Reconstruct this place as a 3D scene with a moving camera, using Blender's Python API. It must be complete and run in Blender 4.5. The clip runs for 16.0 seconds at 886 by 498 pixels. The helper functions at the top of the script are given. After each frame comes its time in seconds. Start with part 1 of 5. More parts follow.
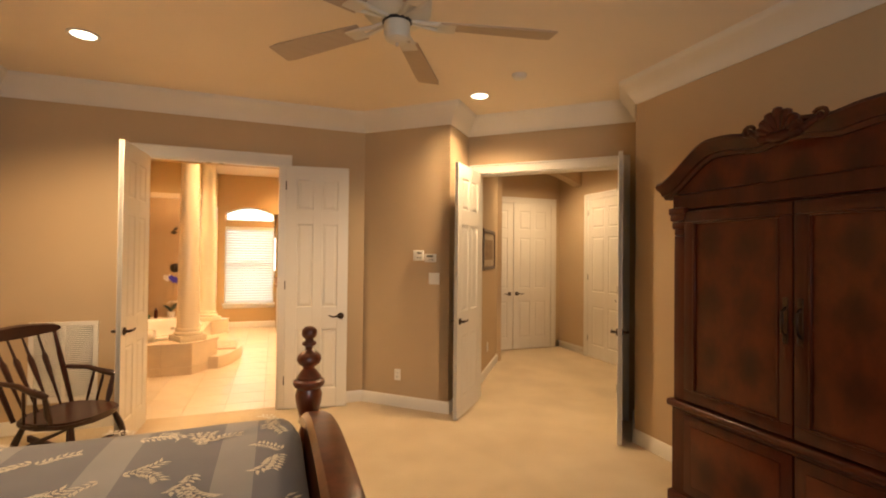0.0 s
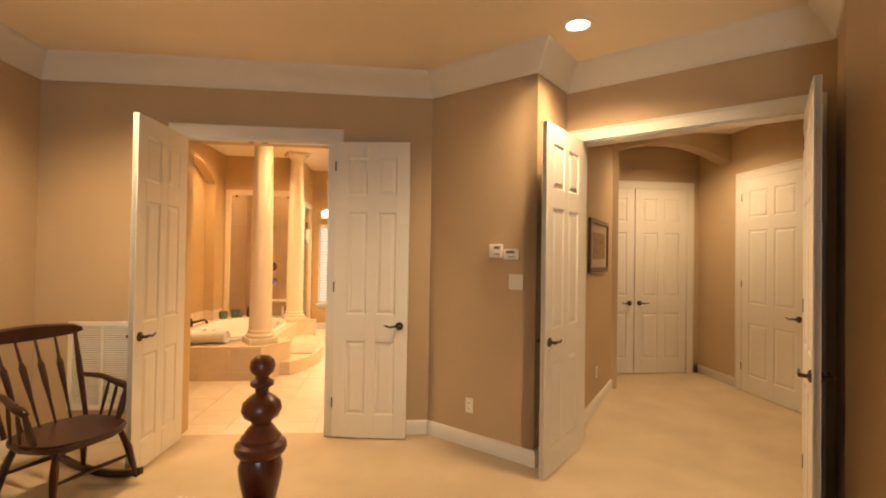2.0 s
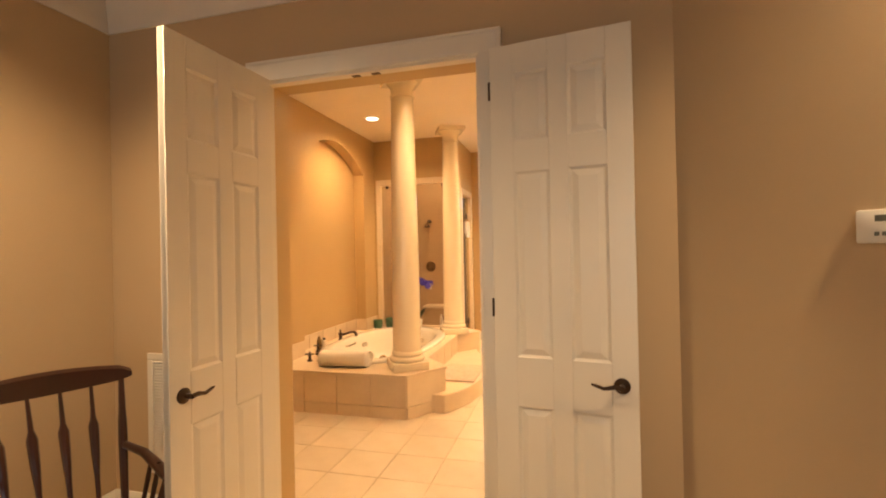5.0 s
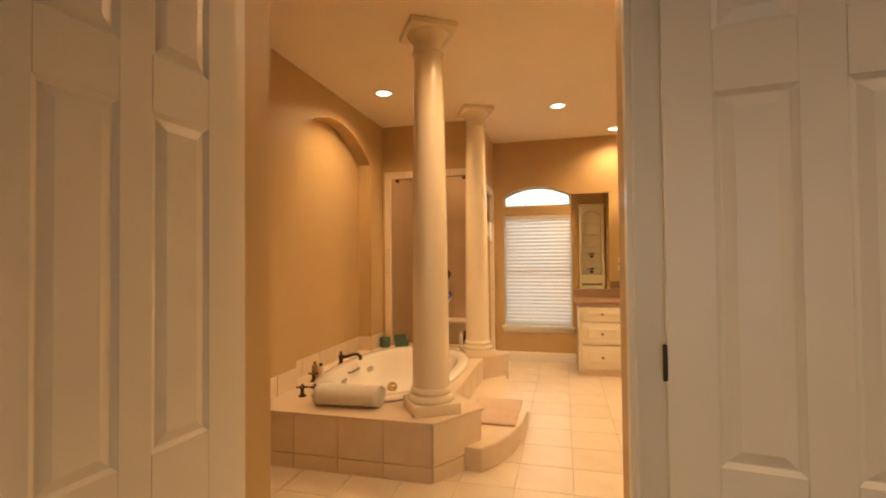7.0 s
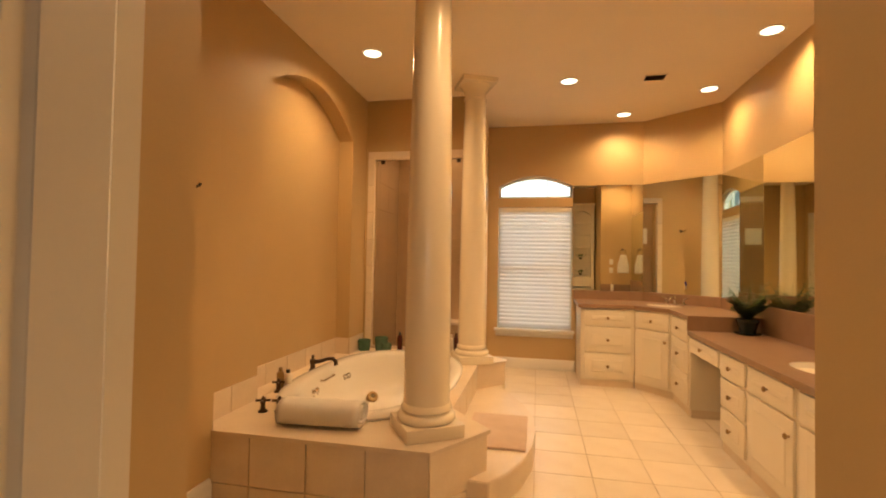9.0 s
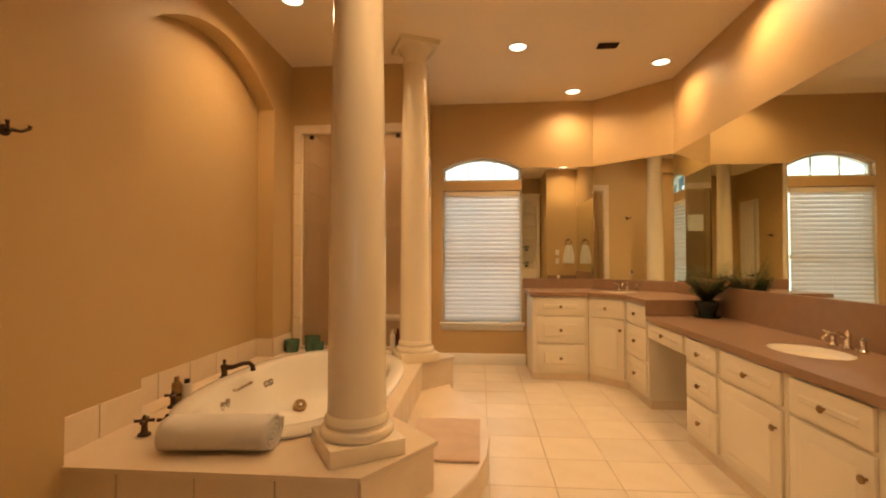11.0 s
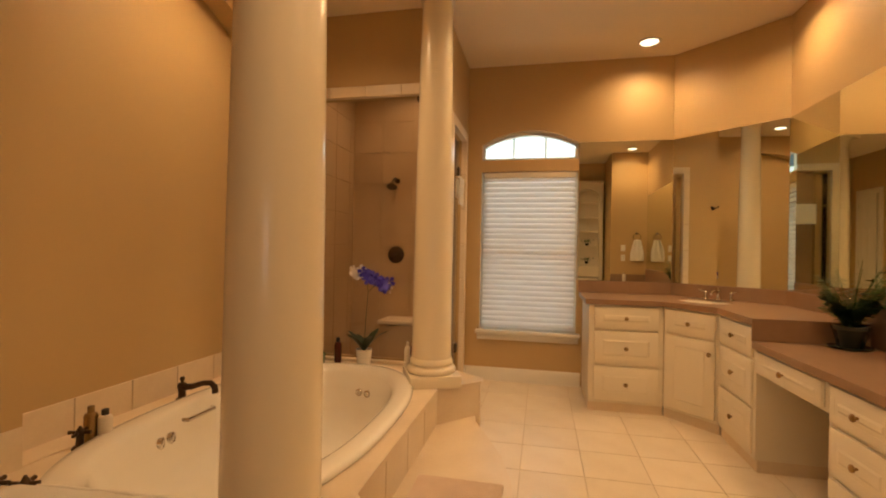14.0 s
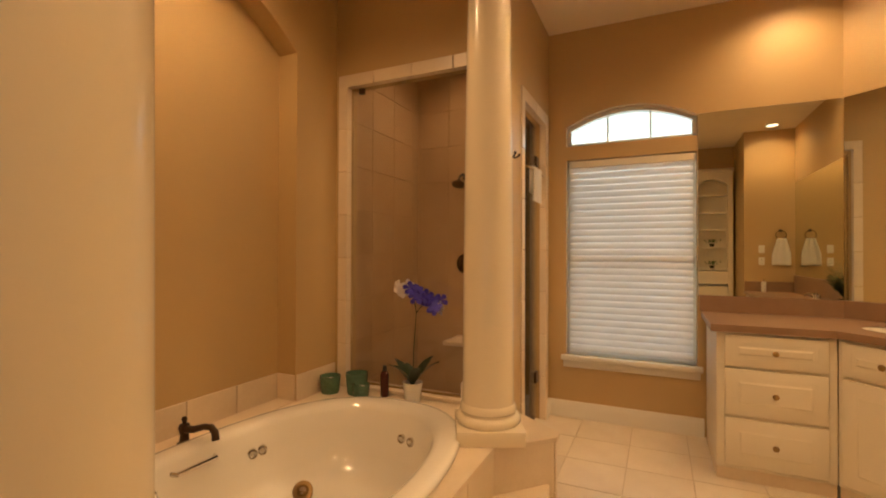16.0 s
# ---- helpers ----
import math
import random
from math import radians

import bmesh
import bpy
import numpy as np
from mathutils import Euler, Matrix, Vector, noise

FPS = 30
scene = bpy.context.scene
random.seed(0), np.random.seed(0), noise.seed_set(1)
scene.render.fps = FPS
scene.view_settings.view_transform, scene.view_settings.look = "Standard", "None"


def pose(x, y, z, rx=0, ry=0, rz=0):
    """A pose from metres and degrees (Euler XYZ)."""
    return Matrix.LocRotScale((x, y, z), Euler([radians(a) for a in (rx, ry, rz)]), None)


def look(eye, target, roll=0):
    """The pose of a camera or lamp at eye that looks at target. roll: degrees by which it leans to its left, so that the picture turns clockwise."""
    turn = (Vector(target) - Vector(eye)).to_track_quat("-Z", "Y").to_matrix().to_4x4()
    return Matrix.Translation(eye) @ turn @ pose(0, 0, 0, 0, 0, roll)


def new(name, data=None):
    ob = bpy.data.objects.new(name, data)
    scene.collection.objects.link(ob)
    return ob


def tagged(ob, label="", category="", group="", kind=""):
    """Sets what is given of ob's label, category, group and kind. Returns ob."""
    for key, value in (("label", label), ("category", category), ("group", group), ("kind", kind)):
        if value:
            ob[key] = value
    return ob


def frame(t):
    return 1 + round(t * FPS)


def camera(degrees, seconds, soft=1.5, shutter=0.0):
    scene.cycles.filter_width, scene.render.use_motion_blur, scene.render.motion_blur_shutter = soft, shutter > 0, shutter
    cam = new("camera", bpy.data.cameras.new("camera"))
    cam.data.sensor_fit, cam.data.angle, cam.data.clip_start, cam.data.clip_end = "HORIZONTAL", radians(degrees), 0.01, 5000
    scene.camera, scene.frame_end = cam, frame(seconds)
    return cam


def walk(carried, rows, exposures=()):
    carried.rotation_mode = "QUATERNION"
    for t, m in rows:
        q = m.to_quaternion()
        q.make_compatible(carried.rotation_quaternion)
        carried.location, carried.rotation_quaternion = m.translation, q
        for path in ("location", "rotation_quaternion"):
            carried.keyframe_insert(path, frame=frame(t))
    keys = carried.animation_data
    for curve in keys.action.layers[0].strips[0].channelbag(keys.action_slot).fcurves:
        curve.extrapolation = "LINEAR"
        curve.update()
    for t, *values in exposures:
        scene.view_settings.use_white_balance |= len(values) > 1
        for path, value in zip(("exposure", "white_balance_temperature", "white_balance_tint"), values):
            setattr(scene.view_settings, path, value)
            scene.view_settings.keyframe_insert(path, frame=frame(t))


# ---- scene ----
cam = camera(87.7, 16.0, soft=2.0)

PATH = [
    (0, (1.301, 0.972, 1.562), (1.988, 2.851, 1.588), 0.6),
    (0.5, (1.515, 1.186, 1.555), (2.129, 3.089, 1.549), -0.1),
    (1, (1.674, 1.428, 1.528), (2.213, 3.354, 1.504), -1.0),
    (1.5, (1.84, 1.68, 1.533), (2.207, 3.646, 1.518), -0.2),
    (2, (1.926, 1.962, 1.511), (2.12, 3.952, 1.541), 0.9),
    (2.5, (1.979, 2.238, 1.495), (2.0, 4.237, 1.554), 1.7),
    (3, (1.994, 2.533, 1.504), (1.852, 4.527, 1.568), 1.6),
    (3.5, (1.955, 2.854, 1.507), (1.69, 4.836, 1.539), 0.8),
    (4, (1.905, 3.158, 1.503), (1.584, 5.132, 1.481), -0.9),
    (4.5, (1.851, 3.446, 1.512), (1.423, 5.399, 1.491), -2.1),
    (5, (1.735, 3.719, 1.505), (1.218, 5.651, 1.516), -1.2),
    (7.5, (1.072, 4.875, 1.479), (0.571, 6.811, 1.52), -0.5),
    (8, (0.994, 5.052, 1.441), (0.507, 6.991, 1.485), -0.8),
    (8.5, (0.93, 5.168, 1.416), (0.468, 7.113, 1.466), -0.1),
    (9, (0.857, 5.281, 1.39), (0.456, 7.24, 1.439), 1.0),
    (9.5, (0.812, 5.397, 1.356), (0.494, 7.371, 1.393), 1.2),
    (12, (0.81, 6.078, 1.246), (0.686, 8.073, 1.296), -0.2),
    (12.5, (0.901, 6.226, 1.289), (0.788, 8.222, 1.332), 0.1),
    (13, (0.924, 6.417, 1.279), (0.774, 8.411, 1.313), 0.8),
    (13.5, (0.933, 6.569, 1.28), (0.65, 8.549, 1.298), 1.5),
    (14, (0.958, 6.75, 1.292), (0.539, 8.705, 1.303), 1.1),
    (14.5, (1.009, 6.959, 1.301), (0.487, 8.889, 1.328), -0.6),
    (15, (1.046, 7.148, 1.333), (0.394, 9.039, 1.373), -1.3),
    (15.5, (1.013, 7.348, 1.317), (0.252, 9.197, 1.353), -0.3),
    (16, (1.039, 7.54, 1.343), (0.191, 9.351, 1.361), 0.2),
]
walk(cam, [(t, look(eye, target, roll)) for t, eye, target, roll in PATH], [(0, -0.05), (3.0, -0.1), (5.0, -0.25), (7.5, -0.95), (9.5, -1.0), (12.0, -1.3), (16.0, -1.48)])

# ---- world, light, exposure ----
WARM = (1.0, 0.605, 0.285)
WARM_BED = (1.0, 0.68, 0.37)
world = bpy.data.worlds.new("world")
scene.world = world
world.use_nodes = True
wn = world.node_tree
sky = wn.nodes.new("ShaderNodeTexSky")
sky.sky_type, sky.sun_disc = "NISHITA", False
sky.sun_elevation, sky.sun_rotation = radians(38), radians(95)
wn.links.new(sky.outputs[0], wn.nodes["Background"].inputs[0])
wn.nodes["Background"].inputs[1].default_value = 0.12
sun = new("sun", bpy.data.lights.new("sun", "SUN"))
sun.data.energy, sun.data.angle, sun.data.color = 2.0, radians(0.5), (1, 0.95, 0.88)
sun.matrix_world = look((10, 2, 8), (0, 3, 0))
# the last bath can is added, unseen, to brighten the tub front
BATH_CANS = [(-0.567, 9.04), (1.145, 9.94), (1.856, 11.10), (2.55, 10.37), (2.58, 9.16), (2.50, 7.40), (0.90, 7.40)]
BATH_WATTS = [180, 175, 115, 110, 115, 120, 160]
SHOWER_CAN = (-0.35, 10.85)
BED_CANS = [(3.08, 4.88), (0.05, 4.78)]
HALL_CANS = [(5.15, 6.85)]
BATH_H, BED_H, HALL_H = 3.18, 3.05, 3.05


def can_light(x, y, z, watts, tint, cone=168, blend=0.6):
    lamp = new("can_bulb", bpy.data.lights.new("can_bulb", "SPOT"))
    lamp.data.energy, lamp.data.color = watts, tint
    lamp.data.spot_size, lamp.data.spot_blend, lamp.data.shadow_soft_size = radians(cone), blend, 0.06
    lamp.matrix_world = pose(x, y, z - 0.03)


for (x, y), watts in zip(BATH_CANS, BATH_WATTS):
    can_light(x, y, BATH_H, watts, WARM, 152, 0.8)
can_light(*SHOWER_CAN, BATH_H, 78, WARM, 150, 0.8)
for x, y in BED_CANS:
    can_light(x, y, BED_H, 235, WARM_BED, 140, 0.9)
for x, y in HALL_CANS:
    can_light(x, y, HALL_H, 125, WARM_BED, 150, 0.8)



def sky_light(name, m, w, h, watts, tint):
    lamp = new(name, bpy.data.lights.new(name, "AREA"))
    lamp.data.shape, lamp.data.size, lamp.data.size_y = "RECTANGLE", w, h
    lamp.data.energy, lamp.data.color = watts, tint
    lamp.matrix_world = m


# the sky's light in the bathroom window and in the bedroom window behind the walker
sky_light("window_sky", look((0.82, 11.70, 1.45), (0.82, 10, 1.45)), 0.92, 1.9, 27, (0.74, 0.87, 1.0))
sky_light("bedroom_window_sky", look((1.6, -1.80, 1.5), (1.6, 0, 1.5)), 1.9, 1.5, 50, (0.92, 0.95, 1.0))

# ---- materials ----


def ramp_mix(nt, fac, a, b):
    mix = nt.nodes.new("ShaderNodeMix")
    mix.data_type = "RGBA"
    mix.inputs[6].default_value, mix.inputs[7].default_value = (*a, 1), (*b, 1)
    nt.links.new(fac, mix.inputs[0])
    return mix.outputs[2]


def material(name, a, b=None, rough=0.5, metal=0.0, scale=4.0, grain=90.0, bump=0.1, stretch=(1, 1, 1), per_piece=0.0, depth=0.002, coat=0.0, sheen=0.0):
    """Two colours mixed by a broad noise and a fine one, fine relief, optional tone per piece."""
    mat = bpy.data.materials.new(name)
    mat.use_nodes = True
    nt = mat.node_tree
    out = nt.nodes["Principled BSDF"]
    b = b or tuple(c * 0.88 for c in a)
    place = nt.nodes.new("ShaderNodeTexCoord")
    turn = nt.nodes.new("ShaderNodeMapping")
    turn.inputs["Scale"].default_value = stretch
    nt.links.new(place.outputs["Object"], turn.inputs[0])
    wide, fine = nt.nodes.new("ShaderNodeTexNoise"), nt.nodes.new("ShaderNodeTexNoise")
    wide.inputs["Scale"].default_value, fine.inputs["Scale"].default_value = scale, grain
    wide.inputs["Detail"].default_value, fine.inputs["Detail"].default_value = 5, 3
    for n in (wide, fine):
        nt.links.new(turn.outputs[0], n.inputs["Vector"])
    add = nt.nodes.new("ShaderNodeMath")
    add.operation = "MULTIPLY_ADD"
    add.inputs[1].default_value = 0.35
    nt.links.new(fine.outputs[0], add.inputs[0])
    nt.links.new(wide.outputs[0], add.inputs[2])
    span = nt.nodes.new("ShaderNodeMapRange")
    span.inputs[1].default_value, span.inputs[2].default_value = 0.45, 0.95
    nt.links.new(add.outputs[0], span.inputs[0])
    col = ramp_mix(nt, span.outputs[0], a, b)
    if per_piece:
        info = nt.nodes.new("ShaderNodeObjectInfo")
        hsv = nt.nodes.new("ShaderNodeHueSaturation")
        m = nt.nodes.new("ShaderNodeMapRange")
        m.inputs[3].default_value, m.inputs[4].default_value = 1 - per_piece, 1 + per_piece
        nt.links.new(info.outputs["Random"], m.inputs[0])
        nt.links.new(m.outputs[0], hsv.inputs["Value"])
        nt.links.new(col, hsv.inputs["Color"])
        col = hsv.outputs[0]
    nt.links.new(col, out.inputs["Base Color"])
    out.inputs["Roughness"].default_value, out.inputs["Metallic"].default_value = rough, metal
    out.inputs["Coat Weight"].default_value = coat
    out.inputs["Coat Roughness"].default_value = 0.12
    out.inputs["Sheen Weight"].default_value = sheen
    if bump:
        bm_ = nt.nodes.new("ShaderNodeBump")
        bm_.inputs["Strength"].default_value, bm_.inputs["Distance"].default_value = bump, depth
        nt.links.new(fine.outputs[0], bm_.inputs["Height"])
        nt.links.new(bm_.outputs[0], out.inputs["Normal"])
    return mat


def glow(name, color, strength):
    mat = bpy.data.materials.new(name)
    mat.use_nodes = True
    p = mat.node_tree.nodes["Principled BSDF"]
    p.inputs["Base Color"].default_value = (*color, 1)
    p.inputs["Emission Color"].default_value = (*color, 1)
    p.inputs["Emission Strength"].default_value = strength
    return mat


def glass_material(name, color, rough=0.0):
    mat = bpy.data.materials.new(name)
    mat.use_nodes = True
    nt = mat.node_tree
    nt.nodes.remove(nt.nodes["Principled BSDF"])
    clear, gloss, mix = nt.nodes.new("ShaderNodeBsdfTransparent"), nt.nodes.new("ShaderNodeBsdfGlossy"), nt.nodes.new("ShaderNodeMixShader")
    clear.inputs[0].default_value = (*color, 1)
    gloss.inputs["Roughness"].default_value = rough
    fres = nt.nodes.new("ShaderNodeFresnel")
    fres.inputs[0].default_value = 1.45
    nt.links.new(fres.outputs[0], mix.inputs[0])
    nt.links.new(clear.outputs[0], mix.inputs[1])
    nt.links.new(gloss.outputs[0], mix.inputs[2])
    nt.links.new(mix.outputs[0], nt.nodes["Material Output"].inputs[0])
    return mat


BED_PAINT = material("tan_wall_paint", (0.54, 0.405, 0.25), (0.505, 0.375, 0.23), 0.7, scale=1.5, grain=220, bump=0.12)
BATH_PAINT = material("golden_wall_paint", (0.545, 0.39, 0.19), (0.515, 0.36, 0.17), 0.5, scale=1.2, grain=200, bump=0.12)
CEIL = material("ceiling_paint", (0.87, 0.765, 0.61), (0.84, 0.735, 0.58), 0.85, scale=2, grain=160, bump=0.25)
WHITE = material("white_trim_paint", (0.78, 0.75, 0.68), (0.75, 0.715, 0.645), 0.35, scale=3, grain=120, bump=0.04)
CARPET = material("beige_carpet", (0.70, 0.56, 0.36), (0.55, 0.42, 0.25), 0.95, scale=2.2, grain=420, bump=0.8, depth=0.006, sheen=0.3)
TILE = material("cream_floor_tile", (0.80, 0.71, 0.58), (0.72, 0.62, 0.48), 0.3, scale=5, grain=60, bump=0.05, per_piece=0.05)
TUBTILE = material("beige_wall_tile", (0.78, 0.665, 0.51), (0.70, 0.58, 0.43), 0.3, scale=5, grain=60, bump=0.05, per_piece=0.05)
GROUT = material("grout", (0.67, 0.57, 0.44), (0.60, 0.50, 0.37), 0.9, scale=10, grain=300, bump=0.3)
SHOWER = material("brown_shower_tile", (0.56, 0.41, 0.26), (0.47, 0.33, 0.20), 0.35, scale=4, grain=60, bump=0.05, per_piece=0.07)
ACRYL = material("white_tub_acrylic", (0.86, 0.83, 0.76), (0.85, 0.82, 0.75), 0.12, scale=2, grain=30, bump=0.0, coat=0.4)
COLUMN = material("cream_column_paint", (0.85, 0.765, 0.59), (0.83, 0.745, 0.57), 0.25, scale=2, grain=60, bump=0.03, coat=0.3)
CAB = material("cream_cabinet_paint", (0.81, 0.75, 0.62), (0.78, 0.72, 0.59), 0.35, scale=3, grain=90, bump=0.04)
COUNTER = material("mauve_brown_solid_surface", (0.31, 0.20, 0.13), (0.27, 0.17, 0.11), 0.3, scale=12, grain=400, bump=0.02)
BRONZE = material("oil_rubbed_bronze", (0.10, 0.07, 0.05), (0.06, 0.04, 0.03), 0.3, metal=0.9, scale=8, grain=80, bump=0.03)
CHROME = material("polished_nickel", (0.75, 0.72, 0.68), (0.70, 0.67, 0.62), 0.12, metal=1.0, bump=0)
BRASS = material("aged_brass_knob", (0.42, 0.29, 0.13), (0.30, 0.20, 0.09), 0.3, metal=0.9, bump=0.02)
MAHOG = material("mahogany_wood", (0.085, 0.016, 0.005), (0.036, 0.0065, 0.0025), 0.3, scale=2.5, grain=16, bump=0.05, stretch=(5, 5, 0.7), coat=0.25)
BEDWOOD = material("red_brown_bed_wood", (0.20, 0.052, 0.018), (0.085, 0.02, 0.008), 0.28, scale=2.5, grain=16, bump=0.05, stretch=(5, 5, 0.7), coat=0.35)
BURL = material("burl_mahogany_panel", (0.125, 0.024, 0.0065), (0.055, 0.010, 0.003), 0.3, scale=7, grain=24, bump=0.03, stretch=(1, 1.2, 0.8), coat=0.25)
# bookmatched veneer: rows of dark ovals in the panels
nt = BURL.node_tree
spot = nt.nodes.new("ShaderNodeSeparateXYZ")
nt.links.new(nt.nodes["Texture Coordinate"].outputs["Object"], spot.inputs[0])
waves = []
for axis, pitch, shift in ((1, 26.0, 0.6), (2, 19.0, 0.2)):
    turn = nt.nodes.new("ShaderNodeMath")
    turn.operation = "MULTIPLY_ADD"
    turn.inputs[1].default_value, turn.inputs[2].default_value = pitch, shift
    nt.links.new(spot.outputs[axis], turn.inputs[0])
    wave = nt.nodes.new("ShaderNodeMath")
    wave.operation = "COSINE"
    nt.links.new(turn.outputs[0], wave.inputs[0])
    waves.append(wave)
both = nt.nodes.new("ShaderNodeMath")
both.operation = "ADD"
for i, wave in enumerate(waves):
    nt.links.new(wave.outputs[0], both.inputs[i])
oval_tone = nt.nodes.new("ShaderNodeMapRange")
for i, value in enumerate((-0.2, 1.8, 1.0, 0.5)):
    oval_tone.inputs[i + 1].default_value = value
nt.links.new(both.outputs[0], oval_tone.inputs[0])
figure = nt.nodes.new("ShaderNodeHueSaturation")
nt.links.new(nt.nodes["Principled BSDF"].inputs["Base Color"].links[0].from_socket, figure.inputs["Color"])
nt.links.new(oval_tone.outputs[0], figure.inputs["Value"])
nt.links.new(figure.outputs[0], nt.nodes["Principled BSDF"].inputs["Base Color"])
for wood in (MAHOG, BURL):
    wood.node_tree.nodes["Principled BSDF"].inputs["Specular IOR Level"].default_value = 0.32
    wood.node_tree.nodes["Principled BSDF"].inputs["Coat Weight"].default_value = 0.1
DARKWOOD = material("dark_rocker_wood", (0.045, 0.011, 0.006), (0.022, 0.006, 0.0035), 0.3, scale=3, grain=20, bump=0.04, stretch=(3, 3, 1), coat=0.4)
TOWEL = material("white_terry_towel", (0.88, 0.85, 0.80), (0.83, 0.80, 0.74), 0.95, scale=12, grain=350, bump=1.0, depth=0.006, sheen=0.4)
MAT_PINK = material("peach_bath_mat", (0.84, 0.64, 0.50), (0.72, 0.52, 0.39), 0.95, scale=9, grain=260, bump=1.0, depth=0.01, sheen=0.4)
LEAF = material("green_leaf", (0.085, 0.17, 0.05), (0.04, 0.095, 0.028), 0.4, scale=20, grain=80, bump=0.05)
ORCHLEAF = material("dark_orchid_leaf", (0.018, 0.04, 0.014), (0.01, 0.022, 0.008), 0.35, scale=20, bump=0.02)
DARKPOT = material("dark_glazed_pot", (0.03, 0.04, 0.035), (0.02, 0.028, 0.025), 0.25, bump=0.02)
GREENGLASS = material("green_ceramic", (0.10, 0.20, 0.13), (0.05, 0.12, 0.08), 0.2, scale=18, grain=70, bump=0.05, coat=0.4)
WHITEPOT = material("white_ceramic", (0.82, 0.80, 0.76), (0.8, 0.78, 0.74), 0.2, bump=0)
BLUE = material("blue_orchid_petal", (0.06, 0.04, 0.55), (0.03, 0.02, 0.35), 0.5, scale=30)
PETAL = material("white_orchid_petal", (0.80, 0.76, 0.74), (0.7, 0.64, 0.66), 0.5, scale=30)
STEM = material("orchid_stem", (0.05, 0.06, 0.03), (0.035, 0.04, 0.02), 0.5)
AMBER = material("dark_red_bottle", (0.10, 0.02, 0.012), (0.06, 0.012, 0.008), 0.15, bump=0)
SOAP = material("white_plastic_bottle", (0.75, 0.70, 0.62), (0.7, 0.65, 0.57), 0.3, bump=0)
DARK = material("black_plastic", (0.02, 0.02, 0.02), (0.015, 0.015, 0.015), 0.4, bump=0)
LCD = material("grey_display", (0.16, 0.17, 0.14), (0.14, 0.15, 0.12), 0.3, bump=0)
PLASTIC = material("white_plastic", (0.80, 0.78, 0.72), (0.78, 0.76, 0.7), 0.35, bump=0)
FAN = material("cream_fan_enamel", (0.72, 0.67, 0.56), (0.68, 0.63, 0.52), 0.35, bump=0.02)
BLADE = material("fan_blade_veneer", (0.50, 0.40, 0.29), (0.45, 0.35, 0.25), 0.5, scale=6, grain=30, stretch=(1, 6, 1), bump=0.02)
GREYSILK = material("slate_blue_bedspread", (0.17, 0.18, 0.235), (0.135, 0.145, 0.19), 0.6, scale=6, grain=260, bump=0.4, sheen=0.3)
PALESILK = material("pale_grey_stripe_cloth", (0.33, 0.34, 0.38), (0.28, 0.29, 0.325), 0.55, scale=6, grain=260, bump=0.4, sheen=0.3)
EMBROID = material("cream_embroidery", (0.84, 0.80, 0.72), (0.78, 0.73, 0.64), 0.7, scale=20, grain=300, bump=0.4)
PAPER = material("aged_print_paper", (0.55, 0.45, 0.32), (0.42, 0.33, 0.22), 0.8, scale=6, grain=40, bump=0)
FRAMEWOOD = material("dark_picture_frame", (0.10, 0.055, 0.03), (0.06, 0.03, 0.018), 0.4, stretch=(1, 1, 4))
BLIND = material("white_blind_vinyl", (0.86, 0.86, 0.86), (0.84, 0.84, 0.84), 0.45, bump=0)
nt = BLIND.node_tree
thin, both = nt.nodes.new("ShaderNodeBsdfTranslucent"), nt.nodes.new("ShaderNodeMixShader")
thin.inputs[0].default_value, both.inputs[0].default_value = (0.92, 0.92, 0.92, 1), 0.30
nt.links.new(nt.nodes["Principled BSDF"].outputs[0], both.inputs[1])
nt.links.new(thin.outputs[0], both.inputs[2])
nt.links.new(both.outputs[0], nt.nodes["Material Output"].inputs[0])
VENTIN = material("grey_filter", (0.30, 0.28, 0.26), (0.24, 0.22, 0.2), 0.8)
LAWN = material("lawn", (0.06, 0.11, 0.03), (0.04, 0.07, 0.02), 0.9, scale=3, grain=60, bump=0.6)
BULB = glow("lit_bulb", (1.0, 0.86, 0.62), 9.0)
GLASS = glass_material("clear_glass", (0.95, 0.97, 0.95))
SHGLASS = glass_material("shower_glass", (0.95, 0.945, 0.93))
MIRROR = bpy.data.materials.new("mirror_silver")
MIRROR.use_nodes = True
MIRROR.node_tree.nodes["Principled BSDF"].inputs["Base Color"].default_value = (0.82, 0.84, 0.74, 1)
MIRROR.node_tree.nodes["Principled BSDF"].inputs["Metallic"].default_value = 1.0
MIRROR.node_tree.nodes["Principled BSDF"].inputs["Roughness"].default_value = 0.01

# ---- mesh helpers ----


def box(bm, x0, x1, y0, y1, z0, z1, bevel=0.0, seg=1):
    vs = [bm.verts.new(p) for p in ((x0, y0, z0), (x1, y0, z0), (x1, y1, z0), (x0, y1, z0), (x0, y0, z1), (x1, y0, z1), (x1, y1, z1), (x0, y1, z1))]
    fs = [bm.faces.new([vs[i] for i in f]) for f in ((3, 2, 1, 0), (4, 5, 6, 7), (0, 1, 5, 4), (1, 2, 6, 5), (2, 3, 7, 6), (3, 0, 4, 7))]
    if bevel:
        es = list({e for f in fs for e in f.edges})
        bmesh.ops.bevel(bm, geom=es, offset=bevel, segments=seg, affect="EDGES", profile=0.5)
    return bm


def boxm(x0, x1, y0, y1, z0, z1, bevel=0.0, seg=1):
    return box(bmesh.new(), x0, x1, y0, y1, z0, z1, bevel, seg)


def prism(bm, pts, z0, z1, bevel=0.0):
    """A closed outline in plan (counter-clockwise), raised from z0 to z1."""
    lo, hi = [bm.verts.new((x, y, z0)) for x, y in pts], [bm.verts.new((x, y, z1)) for x, y in pts]
    n = len(pts)
    fs = [bm.faces.new(hi), bm.faces.new(lo[::-1])]
